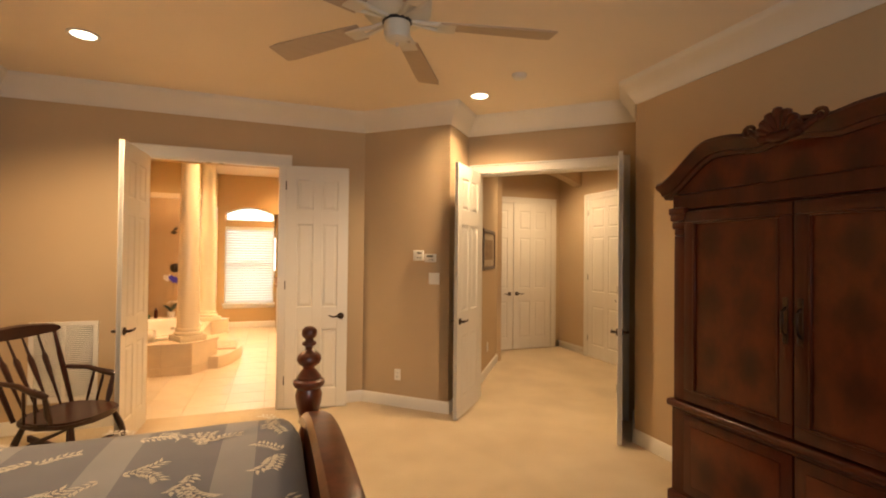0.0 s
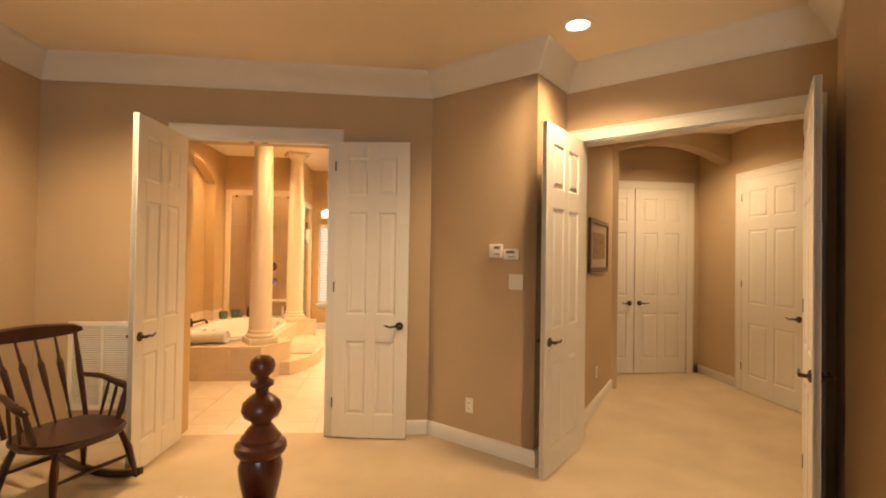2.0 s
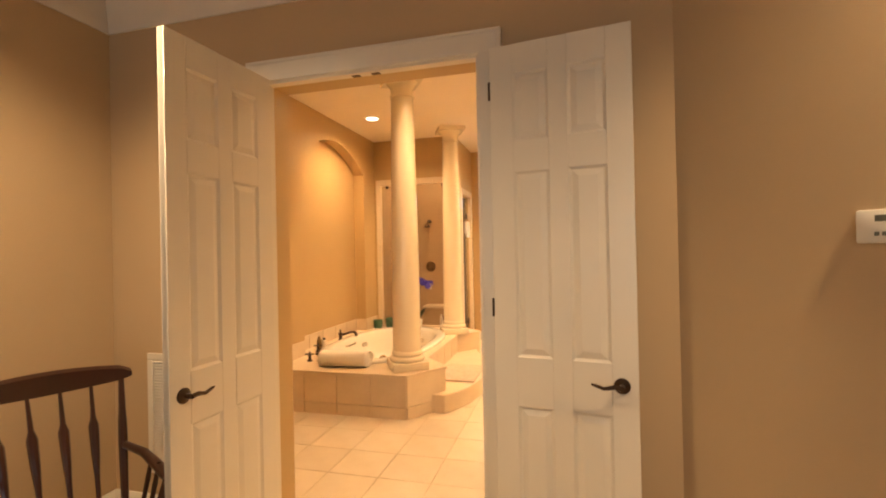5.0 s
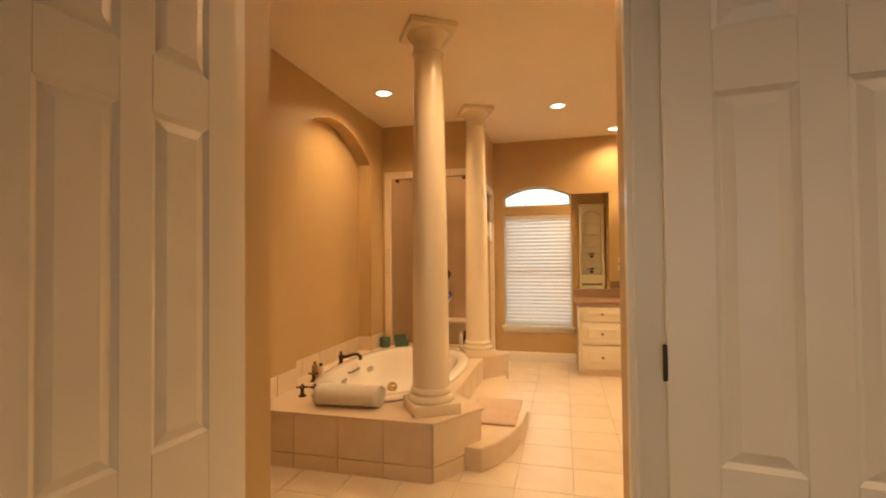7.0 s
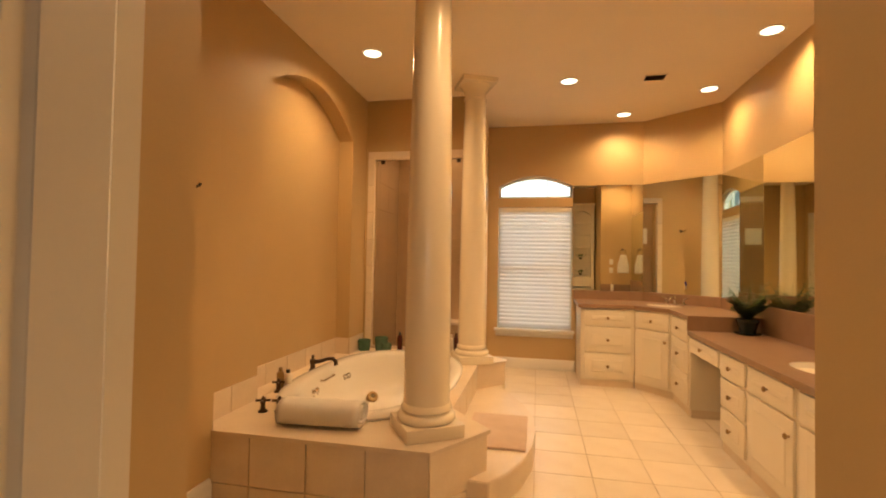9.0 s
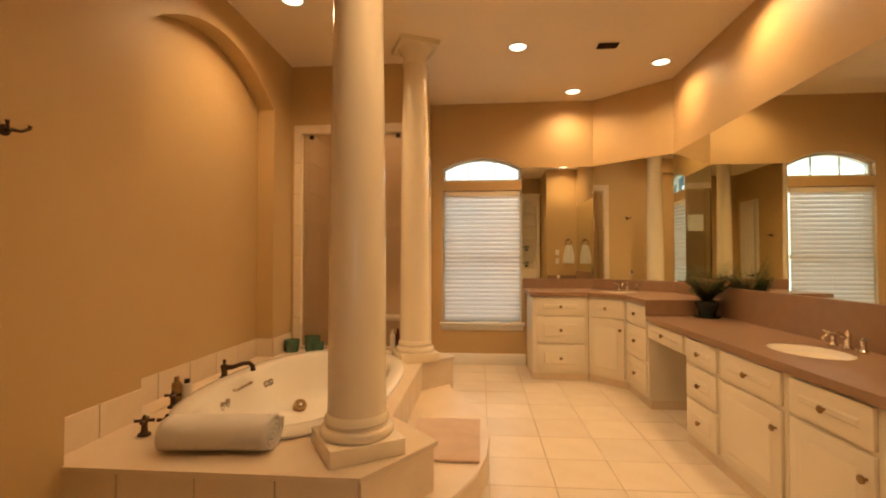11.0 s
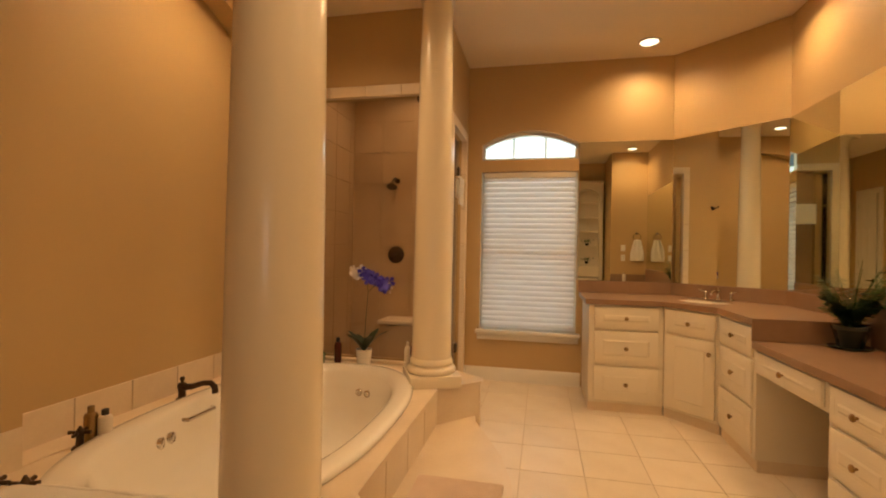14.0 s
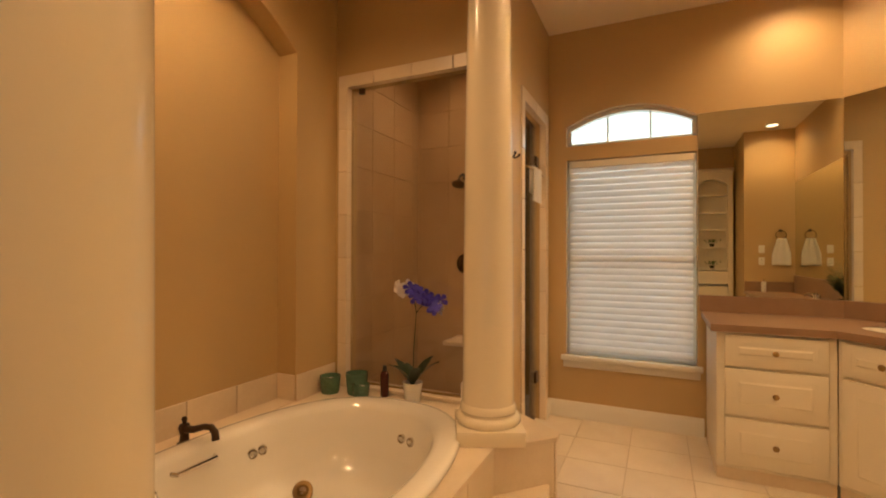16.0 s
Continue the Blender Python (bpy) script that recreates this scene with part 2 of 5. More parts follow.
    fs += [bm.faces.new((lo[i], lo[(i + 1) % n], hi[(i + 1) % n], hi[i])) for i in range(n)]
    if bevel:
        bmesh.ops.bevel(bm, geom=list({e for f in fs for e in f.edges}), offset=bevel, segments=2, affect="EDGES")
    return bm


def lathe(bm, profile, seg=24, at=(0, 0, 0), close=True):
    """(radius, height) turned round the z axis."""
    rings = []
    for r, z in profile:
        rings.append([bm.verts.new((at[0] + r * math.cos(a), at[1] + r * math.sin(a), at[2] + z)) for a in (2 * math.pi * k / seg for k in range(seg))])
    for a, b in zip(rings, rings[1:]):
        for k in range(seg):
            bm.faces.new((a[k], a[(k + 1) % seg], b[(k + 1) % seg], b[k]))
    if close:
        bm.faces.new(rings[0][::-1])
        bm.faces.new(rings[-1])
    return bm


def tube(bm, pts, radii, seg=10):
    """A round bar along points, radius by point."""
    pts = [Vector(p) for p in pts]
    if not isinstance(radii, (list, tuple)):
        radii = [radii] * len(pts)
    rings, side = [], None
    for i, p in enumerate(pts):
        d = (pts[min(i + 1, len(pts) - 1)] - pts[max(i - 1, 0)]).normalized()
        side = d.orthogonal().normalized() if side is None else (side - d * side.dot(d)).normalized()
        up = d.cross(side)
        rings.append([bm.verts.new(p + radii[i] * (math.cos(a) * side + math.sin(a) * up)) for a in (2 * math.pi * k / seg for k in range(seg))])
    for a, b in zip(rings, rings[1:]):
        for k in range(seg):
            bm.faces.new((a[k], a[(k + 1) % seg], b[(k + 1) % seg], b[k]))
    bm.faces.new(rings[0][::-1])
    bm.faces.new(rings[-1])
    return bm


def moved(bm, m):
    bmesh.ops.transform(bm, matrix=m, verts=bm.verts)
    return bm


def smooth_mesh(bm, name, mat, soft=40):
    bmesh.ops.recalc_face_normals(bm, faces=bm.faces)
    me = bpy.data.meshes.new(name)
    bm.to_mesh(me)
    bm.free()
    me.materials.append(mat)
    if soft:
        me.shade_smooth()
        me.set_sharp_from_angle(angle=radians(soft))
    return me


def part(name, bm, mat, parent, label="", soft=40):
    ob = new(name, smooth_mesh(bm, name, mat, soft))
    ob.parent = parent
    return tagged(ob, label)


def thing(name, m, label, category, group="", kind=""):
    ob = new(name)
    ob.matrix_world = m
    ob.empty_display_size = 0.1
    return tagged(ob, label, category, group, kind)


def solid(name, bm, mat, label, category, group="", kind="", m=None, soft=40):
    ob = new(name, smooth_mesh(bm, name, mat, soft))
    if m is not None:
        ob.matrix_world = m
    return tagged(ob, label, category, group, kind)


def structure(name, bm, mat, label="", category="wall"):
    return solid(name, bm, mat, label, category, kind="structure", soft=30)


def along(p, q):
    """A frame with x from p to q along the ground, y to its left, z up, and its length."""
    d = Vector((q[0] - p[0], q[1] - p[1]))
    return pose(p[0], p[1], 0, 0, 0, math.degrees(math.atan2(d.y, d.x))), d.length


def wall(name, p, q, height, thick, mat, holes=(), label="painted plaster wall"):
    """A wall from p to q whose room face is on the line; thick lies on its right. holes: (s0, s1, z0, z1) or with an arch's rise as fifth."""
    m, length = along(p, q)
    bm = bmesh.new()
    s = 0.0
    for hole in sorted(holes):
        a, b, z0, z1 = hole[:4]
        rise = hole[4] if len(hole) > 4 else 0
        if a > s:
            box(bm, s, a, -thick, 0, 0, height)
        if z0 > 0:
            box(bm, a, b, -thick, 0, 0, z0)
        if rise:
            arch_fill(bm, a, b, z1, rise, height, -thick, 0)
        elif z1 < height:
            box(bm, a, b, -thick, 0, z1, height)
        s = b
    if s < length:
        box(bm, s, length, -thick, 0, 0, height)
    ob = structure(name, bm, mat, label)
    ob.matrix_world = m
    return ob


def arc_z(u, spring, rise, power=2.0):
    return spring + rise * (1 - abs(u) ** power)


def arch_fill(bm, a, b, spring, rise, top, y0, y1, n=20):
    """Fills the field above a segmental arch with upright strips."""
    for k in range(n):
        u0, u1 = -1 + 2 * k / n, -1 + 2 * (k + 1) / n
        x0, x1 = a + (b - a) * k / n, a + (b - a) * (k + 1) / n
        za, zb = arc_z(u0, spring, rise), arc_z(u1, spring, rise)
        vs = [bm.verts.new(p) for p in ((x0, y0, za), (x1, y0, zb), (x1, y1, zb), (x0, y1, za), (x0, y0, top), (x1, y0, top), (x1, y1, top), (x0, y1, top))]
        for f in ((3, 2, 1, 0), (4, 5, 6, 7), (0, 1, 5, 4), (2, 3, 7, 6)):
            bm.faces.new([vs[i] for i in f])
    bmesh.ops.remove_doubles(bm, verts=bm.verts, dist=0.0001)


def molding(name, pts, profile, mat, label, category="trim", closed=False):
    """Sweeps a profile of (out, up) along a line in plan, out to the left of the way, mitred at the corners."""
    bm = bmesh.new()
    n = len(pts)
    rings = []
    for i in range(n):
        p = Vector(pts[i])
        d0 = (p - Vector(pts[i - 1])).normalized() if (i or closed) else None
        d1 = (Vector(pts[(i + 1) % n]) - p).normalized() if (i < n - 1 or closed) else None
        d0, d1 = d0 or d1, d1 or d0
        n0, n1 = Vector((-d0.y, d0.x)), Vector((-d1.y, d1.x))
        mit = (n0 + n1) / max(0.3, 1 + n0.dot(n1))
        rings.append([bm.verts.new((p.x + mit.x * o, p.y + mit.y * o, u)) for o, u in profile])
    pairs = list(zip(rings, rings[1:])) + ([(rings[-1], rings[0])] if closed else [])
    m = len(profile)
    for a, b in pairs:
        for k in range(m):
            bm.faces.new((a[k], a[(k + 1) % m], b[(k + 1) % m], b[k]))
    if not closed:
        bm.faces.new(rings[0])
        bm.faces.new(rings[-1][::-1])
    return structure(name, bm, mat, label, category)


# ---- plan ----
U = Vector((0.737, -0.676))
N = Vector((0.676, 0.737))
P = Vector((2.20, 5.90))
A = P + 0.985 * U
B = A + 0.54 * N
C = B + 1.70 * U
D = C - 0.54 * N
RIGHT = D.x
LEFT = -0.92
BACK = -1.6

# ---- bedroom shell ----
structure("floor", boxm(LEFT - 0.2, 7.2, BACK - 0.2, 6.0, -0.12, 0.0), CARPET, "pale beige cut-pile carpet", "carpet")
structure("floor_hall", boxm(2.9, 7.2, 6.0, 9.0, -0.12, 0.0), CARPET, "pale beige cut-pile carpet", "carpet")
structure("ceiling", boxm(LEFT - 0.2, 7.2, BACK - 0.2, 6.0, BED_H, BED_H + 0.1), CEIL, "pale painted bedroom ceiling", "ceiling")
structure("ceiling_hall", boxm(2.95, 7.2, 6.0, 9.0, HALL_H, HALL_H + 0.1), CEIL, "pale painted hall ceiling", "ceiling")
DOOR_L, DOOR_R = 0.168, 1.352
W = lambda v: (v.x, v.y)
wall("wall_north", (P.x, P.y), (LEFT, 5.90), BED_H, 0.19, BED_PAINT, [(P.x - DOOR_R, P.x - DOOR_L, 0, 2.45)])
wall("wall_west", (LEFT, 5.90), (LEFT, BACK), BED_H, 0.15, BED_PAINT)
wall("wall_south", (LEFT, BACK), (RIGHT, BACK), BED_H, 0.15, BED_PAINT, [(1.5, 3.54, 0.70, 2.30)])
wall("wall_east", (RIGHT, BACK), (D.x, D.y), BED_H, 0.12, BED_PAINT)
wall("wall_diagonal", W(A), W(P), BED_H, 0.12, BED_PAINT)
wall("wall_alcove_1", W(B), W(A), BED_H, 0.10, BED_PAINT)
wall("wall_alcove_2", W(D), W(C), BED_H, 0.10, BED_PAINT)
HA, HB = 0.11, 1.56
wall("wall_hall_door", W(C), W(B), BED_H, 0.13, BED_PAINT, [(1.70 - HB, 1.70 - HA, 0, 2.45)])

w2 = thing("window_2", pose(0, BACK - 0.10, 0), "white framed bedroom window", "window", kind="structure")
for x0, x1, z0, z1 in ((0.58, 2.62, 0.70, 0.75), (0.58, 2.62, 2.25, 2.30), (0.58, 0.63, 0.75, 2.25), (2.57, 2.62, 0.75, 2.25), (1.575, 1.625, 0.75, 2.25)):
    part("window_frame", boxm(x0, x1, -0.03, 0.03, z0, z1, 0.004), WHITE, w2)

BASE = [(0, 0), (0.018, 0), (0.018, 0.085), (0.012, 0.10), (0.006, 0.112), (0, 0.115)]
CROWN = [(0, BED_H - 0.19), (0.012, BED_H - 0.19), (0.018, BED_H - 0.165), (0.045, BED_H - 0.135), (0.085, BED_H - 0.07), (0.12, BED_H - 0.045), (0.135, BED_H - 0.025), (0.14, BED_H), (0, BED_H)]
molding("crown_molding", [(LEFT, BACK), (RIGHT, BACK), W(D), W(C), W(B), W(A), W(P), (LEFT, 5.90)], CROWN, WHITE, "white painted crown molding", closed=True)
molding("baseboard", [(DOOR_L - 0.10, 5.90), (LEFT, 5.90), (LEFT, BACK), (RIGHT, BACK), W(D), W(C)], BASE, WHITE, "white painted baseboard")
molding("baseboard", [W(B), W(A), W(P), (DOOR_R + 0.10, 5.90)], BASE, WHITE, "white painted baseboard")


def casing(name, m, a, b, top, depth, width=0.085, both=True):
    """Door casing and jamb lining round an opening from a to b; the room face of the wall is y = 0, the wall runs to y = depth."""
    ob = thing(name, m, "white painted door casing", "trim", kind="structure")
    part("jamb", boxm(a, a + 0.018, -0.004, depth + 0.004, 0, top - 0.018), WHITE, ob)
    part("jamb", boxm(b - 0.018, b, -0.004, depth + 0.004, 0, top - 0.018), WHITE, ob)
    part("head_jamb", boxm(a, b, -0.004, depth + 0.004, top - 0.018, top), WHITE, ob)
    for y0, y1 in ([(-0.022, 0)] + ([(depth, depth + 0.022)] if both else [])):
        part("casing", boxm(a - width, a + 0.006, y0, y1, 0, top, 0.004), WHITE, ob)
        part("casing", boxm(b - 0.006, b + width, y0, y1, 0, top, 0.004), WHITE, ob)
        part("casing", boxm(a - width, b + width, y0, y1, top - 0.006, top + width, 0.004), WHITE, ob)
        part("bead", boxm(a - width - 0.006, a - width + 0.012, y0 - 0.006, y1 + 0.006 if y0 > 0 else y1, 0, top + width, 0.003), WHITE, ob)
        part("bead", boxm(b + width - 0.012, b + width + 0.006, y0 - 0.006, y1 + 0.006 if y0 > 0 else y1, 0, top + width, 0.003), WHITE, ob)
        part("bead", boxm(a - width - 0.006, b + width + 0.006, y0 - 0.006, y1 + 0.006 if y0 > 0 else y1, top + width - 0.012, top + width + 0.006, 0.003), WHITE, ob)
    return ob


casing("door_trim", pose(0, 5.90, 0), DOOR_L, DOOR_R, 2.45, 0.045, width=0.10, both=False)


def raised_panel(w, h, y, out):
    """A raised door panel lying in the plane y; out is +1 or -1."""
    bm = bmesh.new()
    a = [bm.verts.new((x, y, z)) for x, z in ((0, 0), (w, 0), (w, h), (0, h))]
    i1, i2 = 0.012, 0.04
    b = [bm.verts.new((x, y - out * 0.007, z)) for x, z in ((i1, i1), (w - i1, i1), (w - i1, h - i1), (i1, h - i1))]
    c = [bm.verts.new((x, y + out * 0.001, z)) for x, z in ((i2, i2), (w - i2, i2), (w - i2, h - i2), (i2, h - i2))]
    for r, s in ((a, b), (b, c)):
        for k in range(4):
            bm.faces.new((r[k], r[(k + 1) % 4], s[(k + 1) % 4], s[k]))
    bm.faces.new(c)
    return bm


def lever(parent, x, z, y, out, way):
    """Lever handle with a round rose; way is +1 or -1 along x."""
    bm = lathe(bmesh.new(), [(0.0, 0), (0.033, 0), (0.033, 0.006), (0.024, 0.012), (0.011, 0.016), (0.011, 0.045)], 20)
    h = part("handle", moved(bm, pose(x, y, z, -90 * out)), BRONZE, parent, "dark bronze lever handle")
    o = out * 0.045
    part("lever", tube(bmesh.new(), [(x, y + o, z), (x + way * 0.03, y + o * 1.05, z + 0.004), (x + way * 0.07, y + o, z - 0.006), (x + way * 0.105, y + o, z + 0.006), (x + way * 0.12, y + o * 0.95, z + 0.008)], [0.011, 0.010, 0.008, 0.007, 0.004], 8), BRONZE, h)


def door_leaf(name, m, w, label, h=2.442, t=0.036, handles=((1, 1), (-1, 1)), group=""):
    """Six-panel leaf hinged at x = 0, running along +x, faces at y = +-t/2."""
    ob = thing(name, m, label, "door", group, kind="structure")
    st, mid = 0.105, 0.085
    pw = (w - 2 * st - mid) / 2
    rows = [(0.20, 0.80), (1.02, 1.86), (2.00, 2.31)]
    bm = bmesh.new()
    core = t / 2 - 0.008
    box(bm, 0, w, -core, core, 0.012, h)
    for x0, x1 in ((0, st), (st + pw, st + pw + mid), (w - st, w)):
        box(bm, x0, x1, -t / 2, t / 2, 0.012, h, 0.002)
    zs = [0.012] + [z for r in rows for z in r] + [h]
    for z0, z1 in zip(zs[::2], zs[1::2]):
        for x0 in (st, st + pw + mid):
            box(bm, x0, x0 + pw, -t / 2, t / 2, z0, z1)
    part("leaf", bm, WHITE, ob)
    for z0, z1 in rows:
        for x0 in (st, st + pw + mid):
            for out in (1, -1):
                p = part("panel", raised_panel(pw, z1 - z0, out * (t / 2 - 0.0015), out), WHITE, ob, soft=0)
                p.location = (x0, 0, z0)
    for out, _ in handles:
        lever(ob, w - 0.065, 0.93, out * t / 2, out, -1)
    for z in (0.25, 1.2, 2.2):
        part("hinge", boxm(-0.009, 0.001, -t / 2 - 0.004, -t / 2 + 0.008, z, z + 0.085, 0.002), BRONZE, ob)
    return ob


def heading(p, q):
    return math.degrees(math.atan2(q[1] - p[1], q[0] - p[0]))


# leaves of the bathroom door, both swung into the bedroom
bm = bmesh.new()
box(bm, DOOR_L, DOOR_L + 0.004, 5.951, 6.10, 0, 2.446)
box(bm, DOOR_R - 0.010, DOOR_R, 5.951, 6.10, 0, 2.446)
box(bm, DOOR_L + 0.004, DOOR_R - 0.010, 5.951, 6.10, 2.442, 2.446)
structure("door_reveal", bm, BATH_PAINT, "golden painted reveal of the bathroom doorway", "reveal")
strikes = thing("strike_plates", pose(0.75, 5.93, 2.432), "small dark ball-catch plates in the head jamb", "door catch")
for x in (-0.055, 0.055):
    part("plate", boxm(x - 0.022, x + 0.022, -0.012, 0.012, -0.003, 0.0), BRONZE, strikes)
door_leaf("door_1", pose(0.205, 5.862, 0, 0, 0, -93.4), 0.64, "white six-panel door leaf standing open, bronze lever")
door_leaf("door_2", pose(1.410, 5.858, 0, 0, 0, -8.0), 0.610, "white six-panel door leaf folded open beside wall")
# leaves of the hall door
hm = Matrix.Translation((B.x, B.y, 0)) @ pose(0, 0, 0, 0, 0, math.degrees(math.atan2(U.y, U.x)))
casing("door_trim", hm, HA, HB, 2.45, 0.13)
door_leaf("door_3", hm @ pose(HA + 0.03, -0.03, 0, 0, 0, -90), 0.685, "white six-panel door leaf standing open to bedroom")
door_leaf("door_4", hm @ pose(HB - 0.0, -0.03, 0, 0, 0, -88), 0.66, "white six-panel door leaf standing open by armoire")

# ---- hall ----
H0 = B + 0.13 * N + 0.02 * U
H1 = Vector((4.48, 7.22))
wall("wall_hall_6", (4.20, 7.22), W(H1), HALL_H, 0.1, BED_PAINT)
wall("wall_hall_1", (4.20, 7.80), (4.20, 7.22), HALL_H, 0.1, BED_PAINT)
wall("wall_hall_2", W(H1), W(H0), HALL_H, 0.1, BED_PAINT)
wall("wall_hall_3", (5.95, 7.80), (4.20, 7.80), HALL_H, 0.1, BED_PAINT)
wall("wall_hall_4", (5.95, 4.4), (5.95, 7.80), HALL_H, 0.1, BED_PAINT)
H9 = C + 0.13 * N
wall("wall_hall_5", W(H9), (5.95, 4.4), HALL_H, 0.1, BED_PAINT)
molding("baseboard", [(5.95, 7.09), (5.95, 7.80), (5.86, 7.80)], [(-o, z) for o, z in BASE], WHITE, "white painted baseboard")
molding("baseboard", [W(H0), W(H1), (4.22, 7.22)], [(-o, z) for o, z in BASE], WHITE, "white painted baseboard")
# arched soffit before the closet
bm = bmesh.new()
arch_fill(bm, 4.30, 5.95, 2.70, 0.22, HALL_H, 7.20, 7.40)
structure("hall_arch", bm, BED_PAINT, "painted arched soffit across the hall", "arch")
casing("door_trim", pose(0, 7.80, 0), 4.295, 5.775, 2.45, 0.05, both=False)
door_leaf("door_5", pose(4.313, 7.79, 0), 0.718, "white six-panel closet door leaf, closed", handles=((-1, 1),))
door_leaf("door_6", pose(5.757, 7.79, 0, 0, 0, 180), 0.718, "white six-panel closet door leaf, closed", handles=((1, 1),))
casing("door_trim", pose(5.95, 0, 0, 0, 0, -90), -7.00, -6.12, 2.45, 0.05, both=False)
door_leaf("door_7", pose(5.94, 6.982, 0, 0, 0, -90), 0.84, "white six-panel hall door, closed", handles=((-1, 1),))


def picture(m):
    ob = thing("framed_picture", m, "wide faded print in a dark wooden frame", "picture")
    w, h, f = 0.86, 0.52, 0.045
    for x0, x1, z0, z1 in ((0, w, 0, f), (0, w, h - f, h), (0, f, f, h - f), (w - f, w, f, h - f)):
        part("frame", boxm(x0, x1, -0.025, 0, z0, z1, 0.005), FRAMEWOOD, ob)
    part("mat_board", boxm(f, w - f, -0.010, -0.004, f, h - f), PAPER, ob, "cream mat board")
    part("print", boxm(0.15, w - 0.15, -0.013, -0.0105, 0.13, h - 0.13), material("brown_print", (0.34, 0.24, 0.14), (0.20, 0.13, 0.07), 0.8, scale=18), ob, "faded brown print")


hd = (H1 - H0).normalized()
pc = H0 + 0.51 * hd
picture(pose(pc.x + 0.003, pc.y - 0.003, 1.375, 0, 0, heading(H0, H1)))


def plate(name, m, w, h, label, category, slots=0, toggles=0):
    ob = thing(name, m, label, category)
    part("cover", boxm(-w / 2, w / 2, -0.007, 0, -h / 2, h / 2, 0.003), PLASTIC, ob)
    for k in range(slots):
        z = (k - (slots - 1) / 2) * 0.045
        part("socket", boxm(-0.016, 0.016, -0.010, -0.007, z - 0.015, z + 0.015, 0.004), PLASTIC, ob)
        part("slot", boxm(-0.008, -0.005, -0.0108, -0.0098, z - 0.006, z + 0.006), DARK, ob)
        part("slot", boxm(0.005, 0.008, -0.0108, -0.0098, z - 0.006, z + 0.006), DARK, ob)
    for k in range(toggles):
        x = (k - (toggles - 1) / 2) * 0.046
        part("rocker", boxm(x - 0.017, x + 0.017, -0.011, -0.007, -0.033, 0.033, 0.002), PLASTIC, ob)
    return ob


def diag(s, z):
    return Matrix.Translation((P.x + U.x * s, P.y + U.y * s, z)) @ pose(0, 0, 0, 0, 0, math.degrees(math.atan2(U.y, U.x)))


plate("outlet", diag(0.425, 0.325), 0.072, 0.115, "white duplex outlet on tan wall", "outlet", slots=2)
plate("light_switch", diag(0.825, 1.325), 0.115, 0.115, "white double rocker switch plate", "switch", toggles=2)
plate("outlet", pose(H0.x + hd.x * 0.95, H0.y + hd.y * 0.95, 0.36, 0, 0, heading(H0, H1)), 0.072, 0.115, "white outlet low on hall wall", "outlet", slots=2)


def keypad(m, w, h, lcd):
    ob = thing("thermostat", m, "white wall thermostat with grey display", "thermostat")
    part("case", boxm(-w / 2, w / 2, -0.028, 0, -h / 2, h / 2, 0.008, 2), PLASTIC, ob)
    part("display", boxm(lcd[0], lcd[1], -0.0295, -0.027, lcd[2], lcd[3]), LCD, ob, "grey display")
    for k in range(3):
        part("button", boxm(-0.012 + k * 0.018, 0.0 + k * 0.018, -0.030, -0.027, -h * 0.28, -h * 0.16, 0.001), LCD, ob)


keypad(diag(0.657, 1.555), 0.115, 0.105, (-0.01, 0.04, 0.015, 0.035))
keypad(diag(0.788, 1.530), 0.125, 0.082, (-0.035, 0.035, 0.008, 0.028))


def wall_vent(m):
    ob = thing("return_air_grille", m, "white louvred return air grille on bedroom wall", "vent")
    w, h, f = 0.50, 0.70, 0.04
    for x0, x1, z0, z1 in ((0, w, 0, f), (0, w, h - f, h), (0, f, f, h - f), (w - f, w, f, h - f), (w / 2 - 0.012, w / 2 + 0.012, f, h - f)):
        part("frame", boxm(x0, x1, -0.014, 0, z0, z1, 0.003), WHITE, ob)
    part("backing", boxm(f, w - f, -0.003, -0.001, f, h - f), VENTIN, ob)
    n = 36
    slat = smooth_mesh(moved(boxm(f, w - f, -0.009, 0.009, -0.001, 0.001), pose(0, 0, 0, 40)), "slat", WHITE, 0)
    for k in range(n):
        s = new("slat", slat)
        s.parent = ob
        s.location = (0, -0.0075, f + (h - 2 * f) * (k + 0.5) / n)


wall_vent(pose(-0.66, 5.90, 0.245))


def can_trim(x, y, z):
    ob = thing("recessed_light", pose(x, y, z), "lit recessed ceiling light with white trim", "ceiling light", "recessed ceiling lights")
    part("trim_ring", lathe(bmesh.new(), [(0.072, -0.001), (0.098, -0.001), (0.098, -0.006), (0.09, -0.010), (0.076, -0.008), (0.072, -0.001)], 32, close=False), WHITE, ob)
    part("bulb", lathe(bmesh.new(), [(0.0005, -0.009), (0.04, -0.0075), (0.073, -0.003), (0.073, -0.001)], 24), BULB, ob, "lit bulb")


# includes a trim and bulb for the added can before the tub
for x, y in BATH_CANS:
    can_trim(x, y, BATH_H)
can_trim(*SHOWER_CAN, BATH_H)
for x, y in BED_CANS:
    can_trim(x, y, BED_H)
for x, y in HALL_CANS:
    can_trim(x, y, HALL_H)
sd = solid("smoke_detector", lathe(bmesh.new(), [(0.002, -0.038), (0.035, -0.038), (0.05, -0.03), (0.06, -0.01), (0.06, 0)], 24), PLASTIC, "round white smoke detector on ceiling", "smoke detector", m=pose(3.17, 4.30, BED_H))


def ceiling_fan(m):
    ob = thing("ceiling_fan", m, "cream five-blade ceiling fan under the bedroom ceiling", "fan")
    part("canopy", lathe(bmesh.new(), [(0.03, 0.30), (0.06, 0.32), (0.075, 0.40), (0.075, 0.43)], 24), FAN, ob)
